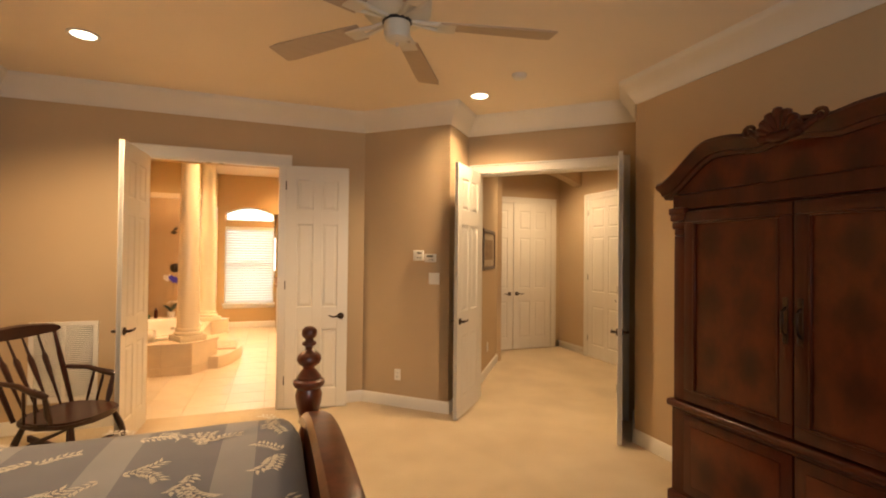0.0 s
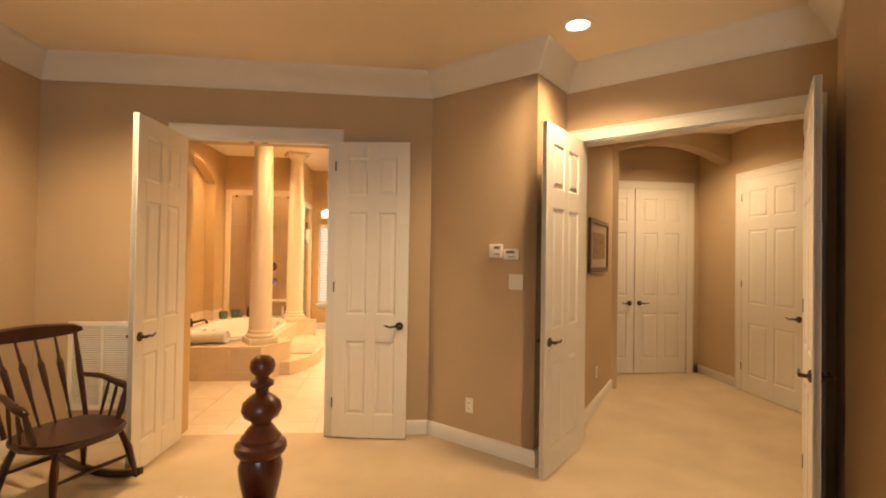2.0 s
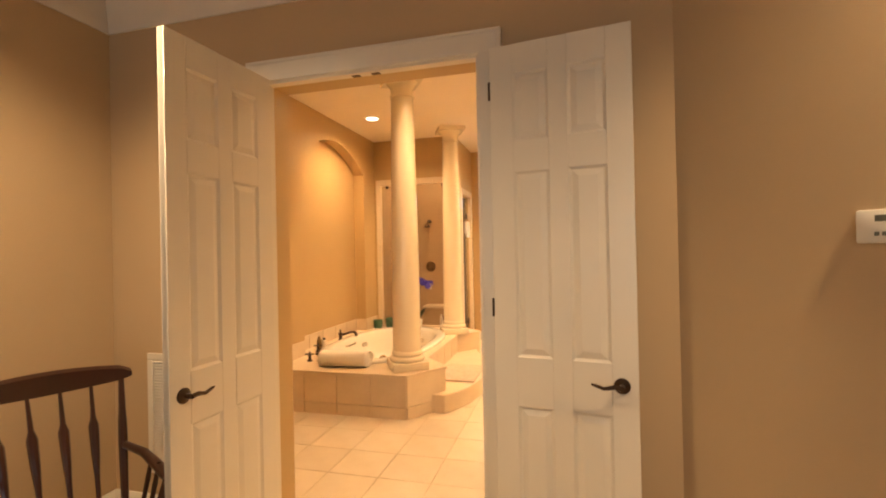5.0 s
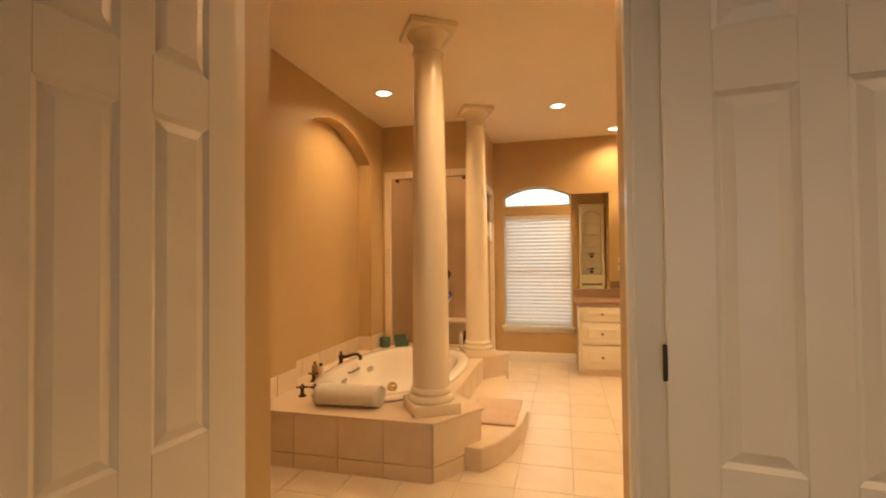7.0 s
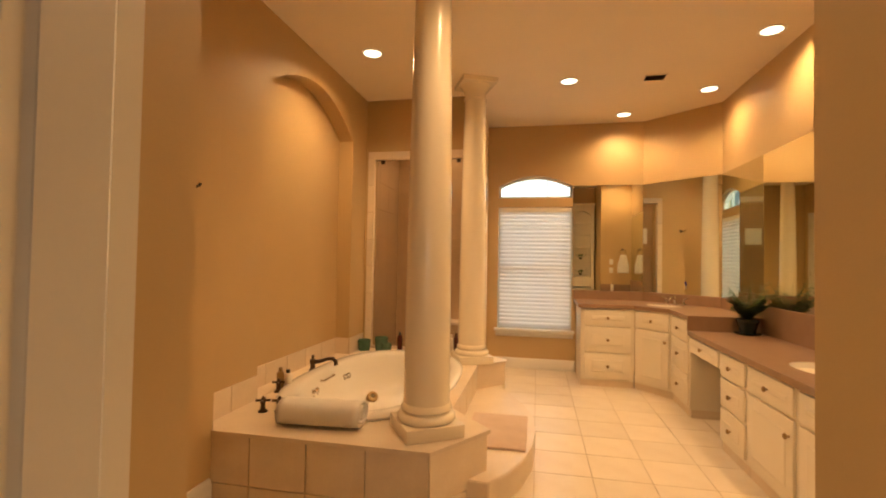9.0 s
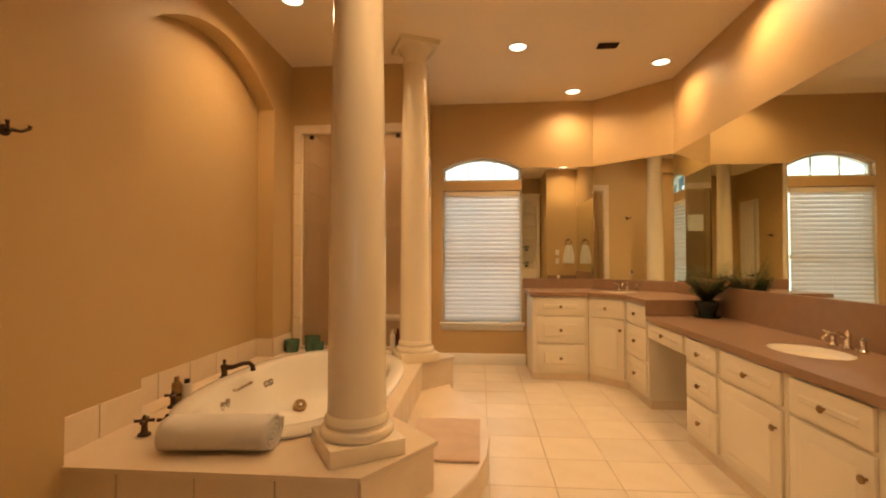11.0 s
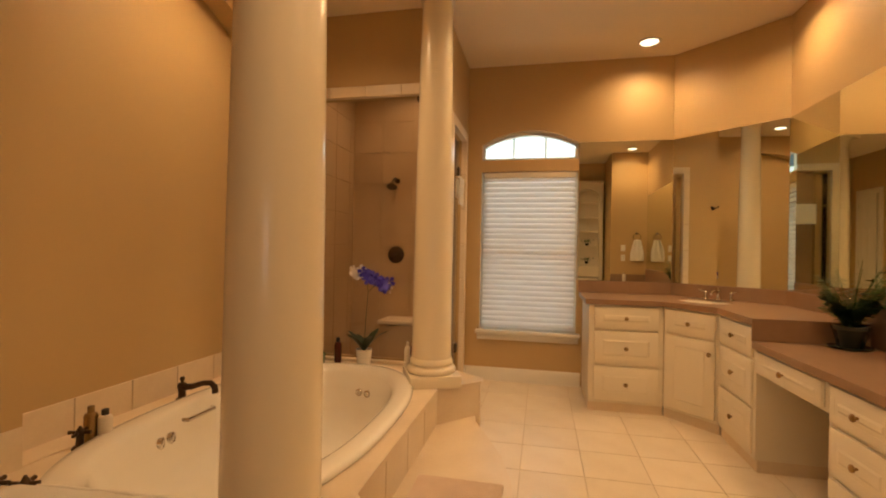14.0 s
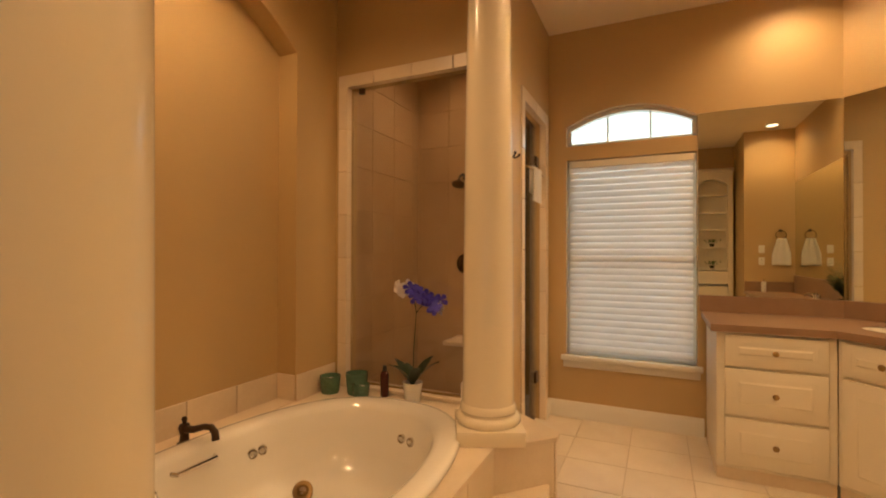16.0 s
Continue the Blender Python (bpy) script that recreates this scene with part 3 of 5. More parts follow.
    part("downrod", tube(bmesh.new(), [(0, 0, 0.2), (0, 0, 0.33)], 0.014), FAN, ob)
    part("motor", lathe(bmesh.new(), [(0.06, 0.04), (0.13, 0.05), (0.16, 0.08), (0.165, 0.15), (0.15, 0.19), (0.10, 0.22), (0.04, 0.235)], 32), FAN, ob)
    part("neck", lathe(bmesh.new(), [(0.055, 0.03), (0.07, 0.035), (0.07, 0.055), (0.055, 0.06)], 24), DARK, ob)
    part("switch_cup", lathe(bmesh.new(), [(0.004, -0.062), (0.035, -0.058), (0.055, -0.045), (0.062, -0.02), (0.062, 0.03), (0.05, 0.036)], 28), FAN, ob, "cream switch housing")
    part("pull_knob", lathe(bmesh.new(), [(0.003, -0.080), (0.008, -0.074), (0.008, -0.066), (0.003, -0.06)], 10), FAN, ob)
    for k in range(5):
        a = 72 * k - 11.5
        arm = bmesh.new()
        tube(arm, [(0.05, 0.012, 0.05), (0.12, 0.016, 0.035), (0.20, 0.03, 0.03), (0.27, 0.035, 0.03)], [0.012, 0.010, 0.010, 0.006], 8)
        tube(arm, [(0.05, -0.012, 0.05), (0.12, -0.016, 0.035), (0.20, -0.03, 0.03), (0.27, -0.035, 0.03)], [0.012, 0.010, 0.010, 0.006], 8)
        box(arm, 0.19, 0.28, -0.045, 0.045, 0.024, 0.031, 0.003)
        part("blade_arm", moved(arm, pose(0, 0, 0, 0, 0, a)), FAN, ob)
        bl = bmesh.new()
        prism(bl, [(0.20, -0.055), (0.72, -0.072), (0.77, -0.066), (0.775, 0.066), (0.72, 0.072), (0.20, 0.055)], -0.004, 0.004, 0.002)
        part("blade", moved(bl, pose(0, 0, 0, 0, 0, a) @ pose(0, 0, 0.036, 11)), BLADE, ob)


ceiling_fan(pose(1.83, 3.08, BED_H - 0.43))

# ---- bedroom furniture ----


def bed_post(h=1.175):
    prof = [(0.045, 0), (0.05, 0.04), (0.038, 0.07), (0.05, 0.10), (0.052, 0.30), (0.052, 0.62), (0.040, 0.67), (0.045, 0.70), (0.066, 0.80), (0.070, 0.84), (0.060, 0.875), (0.075, 0.885), (0.083, 0.90), (0.080, 0.918), (0.064, 0.928), (0.064, 0.940), (0.055, 0.950), (0.046, 0.965), (0.030, 0.985), (0.034, 0.995), (0.055, 1.01), (0.064, 1.032), (0.060, 1.055), (0.040, 1.075), (0.020, 1.090), (0.022, 1.105), (0.037, 1.115), (0.037, 1.128), (0.022, 1.138), (0.022, 1.146), (0.036, 1.160), (0.041, 1.180), (0.037, 1.200), (0.022, 1.214), (0.002, 1.219)]
    return lathe(bmesh.new(), [(r, z * h / 1.22) for r, z in prof], 32)


def bed(m, w=2.06, length=2.15):
    ob = thing("bed", m, "mahogany bed with turned footposts and arched footboard", "bed")
    for y in (0, -w):
        part("post", moved(bed_post(), pose(0, y, 0)), BEDWOOD, ob, "turned mahogany bedpost")
        part("head_post", moved(bed_post(), pose(-length, y, 0) @ Matrix.Diagonal((1, 1, 1.2, 1))), BEDWOOD, ob)
        part("side_rail", boxm(-length, 0, y - 0.02, y + 0.02, 0.22, 0.42, 0.006), BEDWOOD, ob)
    for name, x, lift in (("footboard", 0, 0), ("headboard", -length, 0.45)):
        bm = bmesh.new()
        n = 28
        ring = []
        for k in range(n + 1):
            u = -1 + 2 * k / n
            z = 0.70 + lift + 0.22 * (1 - abs(u) ** 2.4)
            y = -w / 2 + u * (w / 2 - 0.045)
            t = 0.025
            ring.append([bm.verts.new(p) for p in ((x - t, y, 0.25), (x + t, y, 0.25), (x + t, y, z - 0.06), (x + 0.055, y, z - 0.045), (x + 0.06, y, z - 0.012), (x + 0.035, y, z), (x - 0.035, y, z), (x - 0.055, y, z - 0.02), (x - t, y, z - 0.06))])
        for a, b in zip(ring, ring[1:]):
            for i in range(9):
                bm.faces.new((a[i], a[(i + 1) % 9], b[(i + 1) % 9], b[i]))
        bm.faces.new(ring[0])
        bm.faces.new(ring[-1][::-1])
        part(name, bm, BEDWOOD, ob)
    return ob


BEDM = pose(1.485, 3.55, 0)
bed(BEDM)


solid("mattress", boxm(-2.05, -0.06, -2.0, -0.06, 0.40, 0.68, 0.05, 4), PALESILK, "pale mattress on the bed", "mattress", m=BEDM)


def bedspread(m):
    ob = thing("bedspread", m, "slate grey striped bedspread with cream leaf embroidery", "bedspread")
    x0, x1, y0, y1, top = -2.0, -0.045, -2.06, -0.0, 0.735
    edges = [x1, x1 - 0.20, x1 - 0.34, x1 - 0.66, x1 - 0.80, x1 - 1.12, x1 - 1.26, x1 - 1.58, x1 - 1.72, x0]

    ys = [y1 + 0.012, y1 + 0.010, y1 + 0.004, y1 - 0.02, y1 - 0.06, y1 - 0.11, y1 - 0.2] + [y1 - 0.2 - (y1 - y0 - 0.4) * k / 14 for k in range(1, 15)] + [y0 + 0.11, y0 + 0.06, y0 + 0.02, y0 - 0.004, y0 - 0.012]
    drop = [0.25, 0.45, 0.60, 0.675, 0.712, 0.728, 0.735]
    for i, (b, a) in enumerate(zip(edges, edges[1:])):
        bm = bmesh.new()
        rows = []
        nx = max(3, round((b - a) / 0.03))
        for k in range(nx + 1):
            x = a + (b - a) * k / nx
            sink = 0.10 * max(0, 1 - (x1 - x) / 0.10) ** 2.0
            row = []
            for j, y in enumerate(ys):
                jj = min(j, len(ys) - 1 - j)
                z = drop[jj] if jj < 7 else top
                z += 0.012 * noise.noise((x * 3, y * 3, 1)) * (1 if jj > 4 else 0.4)
                yy = y + (0.015 * noise.noise((x * 9, 2, z)) if jj < 3 else 0)
                row.append(bm.verts.new((x, yy, z - sink * (1 if jj > 2 else 0))))
            rows.append(row)
        for r, s in zip(rows, rows[1:]):
            for j in range(len(ys) - 1):
                bm.faces.new((r[j], r[j + 1], s[j + 1], s[j]))
        part("stripe", bm, (GREYSILK, PALESILK)[i % 2], ob, ("slate grey stripe", "pale grey stripe")[i % 2])
    bm = bmesh.new()
    tail = [(x1 - 0.003, 0.64), (x1 + 0.004, 0.5), (x1 + 0.004, 0.30)]
    lo = [[bm.verts.new((x, y, z)) for y in (y1 - 0.05, y0 + 0.05)] for x, z in tail]
    for r, s in zip(lo, lo[1:]):
        bm.faces.new((r[0], r[1], s[1], s[0]))
    part("end_fold", bm, GREYSILK, ob)
    rnd = random.Random(5)
    sprigs = bmesh.new()
    def lie(px, py):
        return top + 0.012 * noise.noise((px * 3, py * 3, 1)) + 0.0022 - 0.10 * max(0, 1 - (x1 - px) / 0.10) ** 2

    cx, row = x1 - 0.13, 0
    while cx > x0 + 0.2:
        y = y1 - 0.16 - (row % 2) * 0.17
        while y > y0 + 0.2:
            for stem in range(3):
                a, bend = rnd.uniform(0, 6.28), rnd.uniform(-1.2, 1.2)
                px, py = cx + rnd.uniform(-0.05, 0.05), y + rnd.uniform(-0.06, 0.06)
                for k in range(7):
                    a += bend * 0.16
                    px, py = px + 0.021 * math.cos(a), py + 0.021 * math.sin(a)
                    if px > x1 - 0.03 or py > y1 - 0.07:
                        break
                    for e in (-1, 1):
                        l, w = rnd.uniform(0.015, 0.026), rnd.uniform(0.006, 0.010)
                        b = a + e * 0.85
                        q = Matrix.Translation((px + l * math.cos(b), py + l * math.sin(b), lie(px, py))) @ pose(0, 0, 0, 0, 0, math.degrees(b))
                        vs = [sprigs.verts.new(q @ Vector(v)) for v in ((-l, 0, 0), (-l * 0.2, -w, 0.001), (l, 0, 0), (-l * 0.2, w, 0.001))]
                        sprigs.faces.new(vs)
            y -= rnd.uniform(0.34, 0.44)
        cx -= rnd.uniform(0.26, 0.34)
        row += 1
    e = part("embroidery", sprigs, EMBROID, ob, "cream embroidered leaf sprigs", soft=0)
    tagged(e, kind="stuff")


bedspread(BEDM)


def armoire(m):
    """Faces -x; front at x = 0, depth along +x, width along y from 0 to -w."""
    ob = thing("armoire", m, "dark mahogany armoire with arched carved pediment", "armoire")
    w, d = 1.46, 0.50
    part("carcass", boxm(0.03, d, -w, 0, 0.62, 1.93, 0.006), MAHOG, ob)
    part("base_cabinet", boxm(0.0, d, -w - 0.015, 0.015, 0.08, 0.62, 0.008), MAHOG, ob)
    part("plinth", boxm(-0.02, d, -w - 0.03, 0.03, 0.0, 0.09, 0.012, 2), MAHOG, ob)
    part("waist_molding", boxm(-0.03, d, -w - 0.035, 0.035, 0.62, 0.665, 0.016, 3), MAHOG, ob, "rounded waist moulding")
    part("frieze", boxm(0.0, d, -w - 0.01, 0.01, 1.86, 1.96, 0.006), MAHOG, ob)
    for y in (0.0, -w + 0.085):
        part("pilaster", boxm(0.0, 0.05, y - 0.085, y, 0.665, 1.70, 0.01, 2), MAHOG, ob)
        cap = bmesh.new()
        for k, (o, z) in enumerate(((0.0, 1.70), (0.012, 1.74), (0.022, 1.79), (0.03, 1.83))):
            box(cap, -o, 0.05, y - 0.085 - o * 0.6, y + o * 0.6, z, z + 0.045, 0.01, 2)
        part("capital", cap, MAHOG, ob, "carved capital")
    # arched pediment: board and a swept cornice
    n = 40

    def top(u):
        a = abs(u)
        k = min(1, max(0, (1.0 - a) / 0.48))
        return 1.985 + 0.21 * (k * k * (3 - 2 * k)) ** 0.9 - 0.022 * math.exp(-((a - 0.24) / 0.11) ** 2)

    bm = bmesh.new()
    for k in range(n):
        u0, u1 = -1 + 2 * k / n, -1 + 2 * (k + 1) / n
        q = []
        for u in (u0, u1):
            y = -w / 2 + u * (w / 2 + 0.0)
            q.append([bm.verts.new(p) for p in ((0.015, y, 1.95), (0.06, y, 1.95), (0.06, y, top(u)), (0.015, y, top(u)))])
        for i in range(4):
            bm.faces.new((q[0][i], q[0][(i + 1) % 4], q[1][(i + 1) % 4], q[1][i]))
    bmesh.ops.remove_doubles(bm, verts=bm.verts, dist=0.0001)
    part("pediment", bm, BURL, ob, "arched pediment board")
    bm = bmesh.new()
    sec = [(0.06, -0.05), (0.0, -0.05), (-0.015, -0.03), (-0.03, -0.028), (-0.045, -0.005), (-0.075, 0.012), (-0.085, 0.03), (-0.07, 0.05), (0.06, 0.055)]
    rings = []
    for k in range(n + 1):
        u = -1 + 2 * k / n
        y = -w / 2 + u * (w / 2 + 0.07)
        rings.append([bm.verts.new((x, y, top(u) + z)) for x, z in sec])
    for a, b in zip(rings, rings[1:]):
        for i in range(len(sec)):
            bm.faces.new((a[i], a[(i + 1) % len(sec)], b[(i + 1) % len(sec)], b[i]))
    bm.faces.new(rings[0])
    bm.faces.new(rings[-1][::-1])
    part("cornice", bm, MAHOG, ob, "swept arched cornice")
    part("top_board", boxm(0.05, d, -w - 0.01, 0.01, 1.955, 1.985, 0.004), MAHOG, ob)
    crest = part("crest", tube(bmesh.new(), [(-0.085, -w / 2 - 0.17, 2.215), (-0.10, -w / 2 - 0.09, 2.17), (-0.11, -w / 2, 2.15), (-0.10, -w / 2 + 0.09, 2.17), (-0.085, -w / 2 + 0.17, 2.215)], [0.010, 0.022, 0.032, 0.022, 0.010], 10), MAHOG, ob, "carved shell crest")
    for k in range(9):
        a = -84 + 21 * k
        l = 0.150 - 0.0005 * abs(a)
        lobe = lathe(bmesh.new(), [(0.002, 0), (0.013, 0.02), (0.024, l * 0.6), (0.027, l * 0.82), (0.018, l * 0.96), (0.002, l)], 8)
        part("lobe", moved(lobe, pose(-0.095, -w / 2, 2.15, a, 0, 0) @ pose(0, 0, 0, 0, -12, 0)), MAHOG, crest)
    for e in (-1, 1):
        part("scroll", tube(bmesh.new(), [(-0.09, -w / 2 + e * (0.17 + 0.034 * t * math.cos(9 * t)), 2.215 + 0.034 * t * math.sin(9 * t)) for t in (k / 14 for k in range(15))], [0.010] * 15, 8), MAHOG, crest)
    dw = (w - 0.17) / 2
    for k in range(2):
        y1 = -0.085 - k * dw
        door = part("door", boxm(0.005, 0.03, y1 - dw + 0.002, y1 - 0.002, 0.675, 1.85, 0.004), MAHOG, ob, "panelled mahogany door")
        for a, b, c, e in ((y1 - dw + 0.004, y1 - 0.004, 0.68, 0.745), (y1 - dw + 0.004, y1 - 0.004, 1.78, 1.845), (y1 - 0.07, y1 - 0.004, 0.745, 1.78), (y1 - dw + 0.004, y1 - dw + 0.07, 0.745, 1.78)):
            part("rail", boxm(-0.012, 0.006, a, b, c, e, 0.005, 2), MAHOG, door)
        for a, b, c, e in ((y1 - dw + 0.068, y1 - 0.068, 0.743, 0.757), (y1 - dw + 0.068, y1 - 0.068, 1.768, 1.782), (y1 - 0.082, y1 - 0.068, 0.757, 1.768), (y1 - dw + 0.068, y1 - dw + 0.082, 0.757, 1.768)):
            part("bead", boxm(-0.018, 0.0, a, b, c, e, 0.006, 2), MAHOG, door)
        part("panel", boxm(-0.002, 0.006, y1 - dw + 0.08, y1 - 0.08, 0.755, 1.77), BURL, door, "figured burl veneer panel")
        hy = y1 - dw + 0.035 if k == 0 else y1 - 0.035
        part("handle", tube(bmesh.new(), [(-0.012, hy, 1.32), (-0.04, hy, 1.30), (-0.045, hy, 1.25), (-0.04, hy, 1.20), (-0.012, hy, 1.18)], [0.006, 0.007, 0.009, 0.007, 0.006], 8), BRONZE, door, "dark bronze pull")
        part("backplate", boxm(-0.015, -0.011, hy - 0.013, hy + 0.013, 1.14, 1.37, 0.004), BRONZE, door)
        dr = part("drawer", boxm(-0.012, 0.006, y1 - dw + 0.004, y1 - 0.004, 0.12, 0.60, 0.008, 2), MAHOG, ob)
        part("panel", boxm(-0.018, -0.010, y1 - dw + 0.06, y1 - 0.06, 0.18, 0.54, 0.006, 2), BURL, dr)
    return ob


armoire(pose(3.70, 3.235, 0))


def rocking_chair(m):
    """Faces +x, seat centre over the origin."""
    ob = thing("rocking_chair", m, "dark-stained wooden rocking chair with spindle back", "rocking chair")
    seat = bmesh.new()
    pts = [(0.25 * math.copysign(abs(math.cos(a)) ** 0.7, math.cos(a)), 0.27 * math.copysign(abs(math.sin(a)) ** 0.7, math.sin(a))) for a in (2 * math.pi * k / 32 for k in range(32))]
    prism(seat, pts, 0.365, 0.41, 0.014)
    part("seat", seat, DARKWOOD, ob)
    rail = bmesh.new()
    rings = []
    n = 16
    for k in range(n + 1):
        u = -1 + 2 * k / n
        y = u * 0.315
        x = -0.40 - 0.05 * (1 - u * u)
        zt, zb = 1.015 - 0.025 * u * u - (0.012 if abs(u) > 0.95 else 0), 0.915 + 0.02 * u * u + (0.01 if abs(u) > 0.95 else 0)
        rings.append([rail.verts.new(p) for p in ((x - 0.014, y, zb), (x + 0.014, y, zb), (x + 0.014, y, zt - 0.012), (x - 0.012, y, zt), (x - 0.03, y, zt - 0.012))])
    for a, b in zip(rings, rings[1:]):
        for i in range(5):
            rail.faces.new((a[i], a[(i + 1) % 5], b[(i + 1) % 5], b[i]))
    rail.faces.new(rings[0])
    rail.faces.new(rings[-1][::-1])
    part("crest_rail", rail, DARKWOOD, ob, "curved crest rail")
    for k in range(6):
        u = -1 + 2 * k / 5
        y0, y1 = u * 0.225, u * 0.275
        x1 = -0.40 - 0.05 * (1 - u * u)
        q = lambda f: (-0.20 + (x1 + 0.20) * f, y0 + (y1 - y0) * f, 0.40 + 0.53 * f)
        outer = k in (0, 5)
        rad = [0.014, 0.017, 0.019, 0.018, 0.015, 0.012] if outer else [0.007, 0.010, 0.017, 0.020, 0.010, 0.007]
        part("stile" if outer else "spindle", tube(bmesh.new(), [q(f) for f in (0, 0.3, 0.5, 0.68, 0.74, 1.0)], rad, 8), DARKWOOD, ob)
    for s in (1, -1):
        arm = bmesh.new()
        pts = [(-0.27, s * 0.25, 0.665), (-0.12, s * 0.275, 0.66), (0.0, s * 0.29, 0.625), (0.06, s * 0.295, 0.615), (0.10, s * 0.295, 0.60)]
        tube(arm, pts, [0.016, 0.018, 0.022, 0.026, 0.018], 10)
        part("armrest", arm, DARKWOOD, ob)
        for x in (-0.08, 0.0):
            part("arm_spindle", tube(bmesh.new(), [(x - 0.02, s * 0.25, 0.40), (x, s * 0.275, 0.56), (x + 0.01, s * 0.288, 0.65)], [0.008, 0.011, 0.007], 8), DARKWOOD, ob)
        part("arm_post", tube(bmesh.new(), [(0.08, s * 0.235, 0.40), (0.08, s * 0.26, 0.47), (0.08, s * 0.275, 0.54), (0.08, s * 0.293, 0.612)], [0.014, 0.022, 0.017, 0.012], 8), DARKWOOD, ob)
        for x, xe in ((0.17, 0.25), (-0.16, -0.24)):
            part("leg", tube(bmesh.new(), [(x, s * 0.18, 0.38), ((x + xe) / 2, s * 0.215, 0.25), (xe, s * 0.245, 0.055)], [0.016, 0.023, 0.014], 8), DARKWOOD, ob)
        rk = bmesh.new()
        rings = []
        for k in range(19):
            u = -1 + 2 * k / 18
            x = -0.15 + u * 0.43
            z = 0.07 * u * u
            rings.append([rk.verts.new(p) for p in ((x, s * 0.255 - 0.013, z), (x, s * 0.255 + 0.013, z), (x, s * 0.255 + 0.013, z + 0.045), (x, s * 0.255 - 0.013, z + 0.045))])
        for a, b in zip(rings, rings[1:]):
            for i in range(4):
                rk.faces.new((a[i], a[(i + 1) % 4], b[(i + 1) % 4], b[i]))
        rk.faces.new(rings[0])
        rk.faces.new(rings[-1][::-1])
        part("rocker", rk, DARKWOOD, ob)
    for x in (0.21, -0.20):
        part("stretcher", tube(bmesh.new(), [(x, -0.225, 0.2), (x, 0, 0.2), (x, 0.225, 0.2)], [0.009, 0.016, 0.009], 8), DARKWOOD, ob)
    return ob


rocking_chair(pose(-0.06, 5.02, 0.0, 0, 0, -24))

# ---- bathroom shell ----
BX0, BX1, BY0, BY1 = -1.05, 2.83, 6.09, 11.43
structure("floor_bath", boxm(BX0 - 0.3, BX1 + 0.2, 6.0, BY1 + 0.15, -0.12, -0.006), GROUT, "grouted bathroom floor bed", "floor")
structure("ceiling_bath", boxm(BX0 - 0.3, BX1 + 0.2, BY0, BY1 + 0.2, BATH_H, BATH_H + 0.1), CEIL, "pale painted bathroom ceiling", "ceiling")
SHY, SHX = 10.20, 0.20
WINL, WINR = 0.345, 1.295
DG0, DG1 = (2.15, BY1), (BX1, 10.80)
bm = bmesh.new()
box(bm, BX0 - 0.15, WINL, BY1, BY1 + 0.16, 0, BATH_H)
box(bm, WINR, DG0[0] + 0.1, BY1, BY1 + 0.16, 0, BATH_H)
box(bm, WINL, WINR, BY1, BY1 + 0.16, 0, 0.50)
box(bm, WINL, WINR, BY1, BY1 + 0.16, 2.11, 2.225)
arch_fill(bm, WINL, WINR, 2.383, 0.135, BATH_H, BY1, BY1 + 0.16, 28)
structure("wall_bath_north", bm, BATH_PAINT, "golden painted window wall")
wall("wall_bath_diagonal", DG1, DG0, BATH_H, 0.12, BATH_PAINT)
NICHE0, NICHE1 = 8.20, 9.80
wall("wall_bath_west", (BX0, BY1), (BX0, BY0), BATH_H, 0.15, BATH_PAINT, [(BY1 - NICHE1, BY1 - NICHE0, 0.40, 2.62, 0.30)])
structure("niche_back", boxm(BX0 - 0.25, BX0 - 0.15, NICHE0 - 0.1, NICHE1 + 0.1, 0.2, BATH_H), BATH_PAINT, "painted back of the arched niche")
bm = bmesh.new()
box(bm, BX0, DOOR_L, 6.09, 6.10, 0, BATH_H)
box(bm, DOOR_R, 2.20, 6.09, 6.10, 0, BATH_H)
box(bm, DOOR_L, DOOR_R, 6.09, 6.10, 2.45, BATH_H)
structure("wall_bath_south", bm, BATH_PAINT, "golden painted wall beside the doorway")
structure("wall_bath_stub", boxm(DOOR_R, 1.545, 6.10, 6.24, 0, BATH_H), BATH_PAINT, "golden painted wall end beside the doorway")
structure("wall_bath_furring", boxm(BX0, -0.95, 6.10, 7.63, 0, BATH_H), BATH_PAINT, "golden painted wall south of the tub")
ENDY = 7.10
bm = bmesh.new()
box(bm, 2.20, BX1, BY0, ENDY, 0, BATH_H)
structure("wall_bath_return", bm, BATH_PAINT, "golden painted wall at the end of the vanity")
wall("wall_bath_east", (BX1, BY0), DG1, BATH_H, 0.12, BATH_PAINT)
# shower walls
SH_TOP, SH_SILL = 2.52, 0.42
SO0, SO1 = -0.96, 0.10
bm = bmesh.new()
box(bm, BX0, SO0, SHY, SHY + 0.12, 0, BATH_H)
box(bm, SO1, SHX, SHY, SHY + 0.12, 0, BATH_H)
box(bm, SO0, SO1, SHY, SHY + 0.12, 0, SH_SILL)
box(bm, SO0, SO1, SHY, SHY + 0.12, SH_TOP, BATH_H)
structure("wall_shower_front", bm, BATH_PAINT, "golden painted wall over the tub with shower window")
SD0, SD1 = 10.62, 11.28
bm = bmesh.new()
box(bm, SHX - 0.12, SHX, SHY + 0.12, SD0, 0, BATH_H)
box(bm, SHX - 0.12, SHX, SD1, BY1, 0, BATH_H)
box(bm, SHX - 0.12, SHX, SD0, SD1, 2.40, BATH_H)
structure("wall_shower_side", bm, BATH_PAINT, "golden painted wall with shower doorway")

BASEB = [(0, 0), (0.02, 0), (0.02, 0.10), (0.014, 0.118), (0.008, 0.13), (0, 0.135)]
molding("baseboard", [(1.34, BY1), (SHX, BY1), (SHX, SD1 + 0.02)], BASEB, WHITE, "white painted baseboard")
molding("baseboard", [(-0.95, 7.61), (-0.95, 6.93)], BASEB, WHITE, "white painted baseboard")

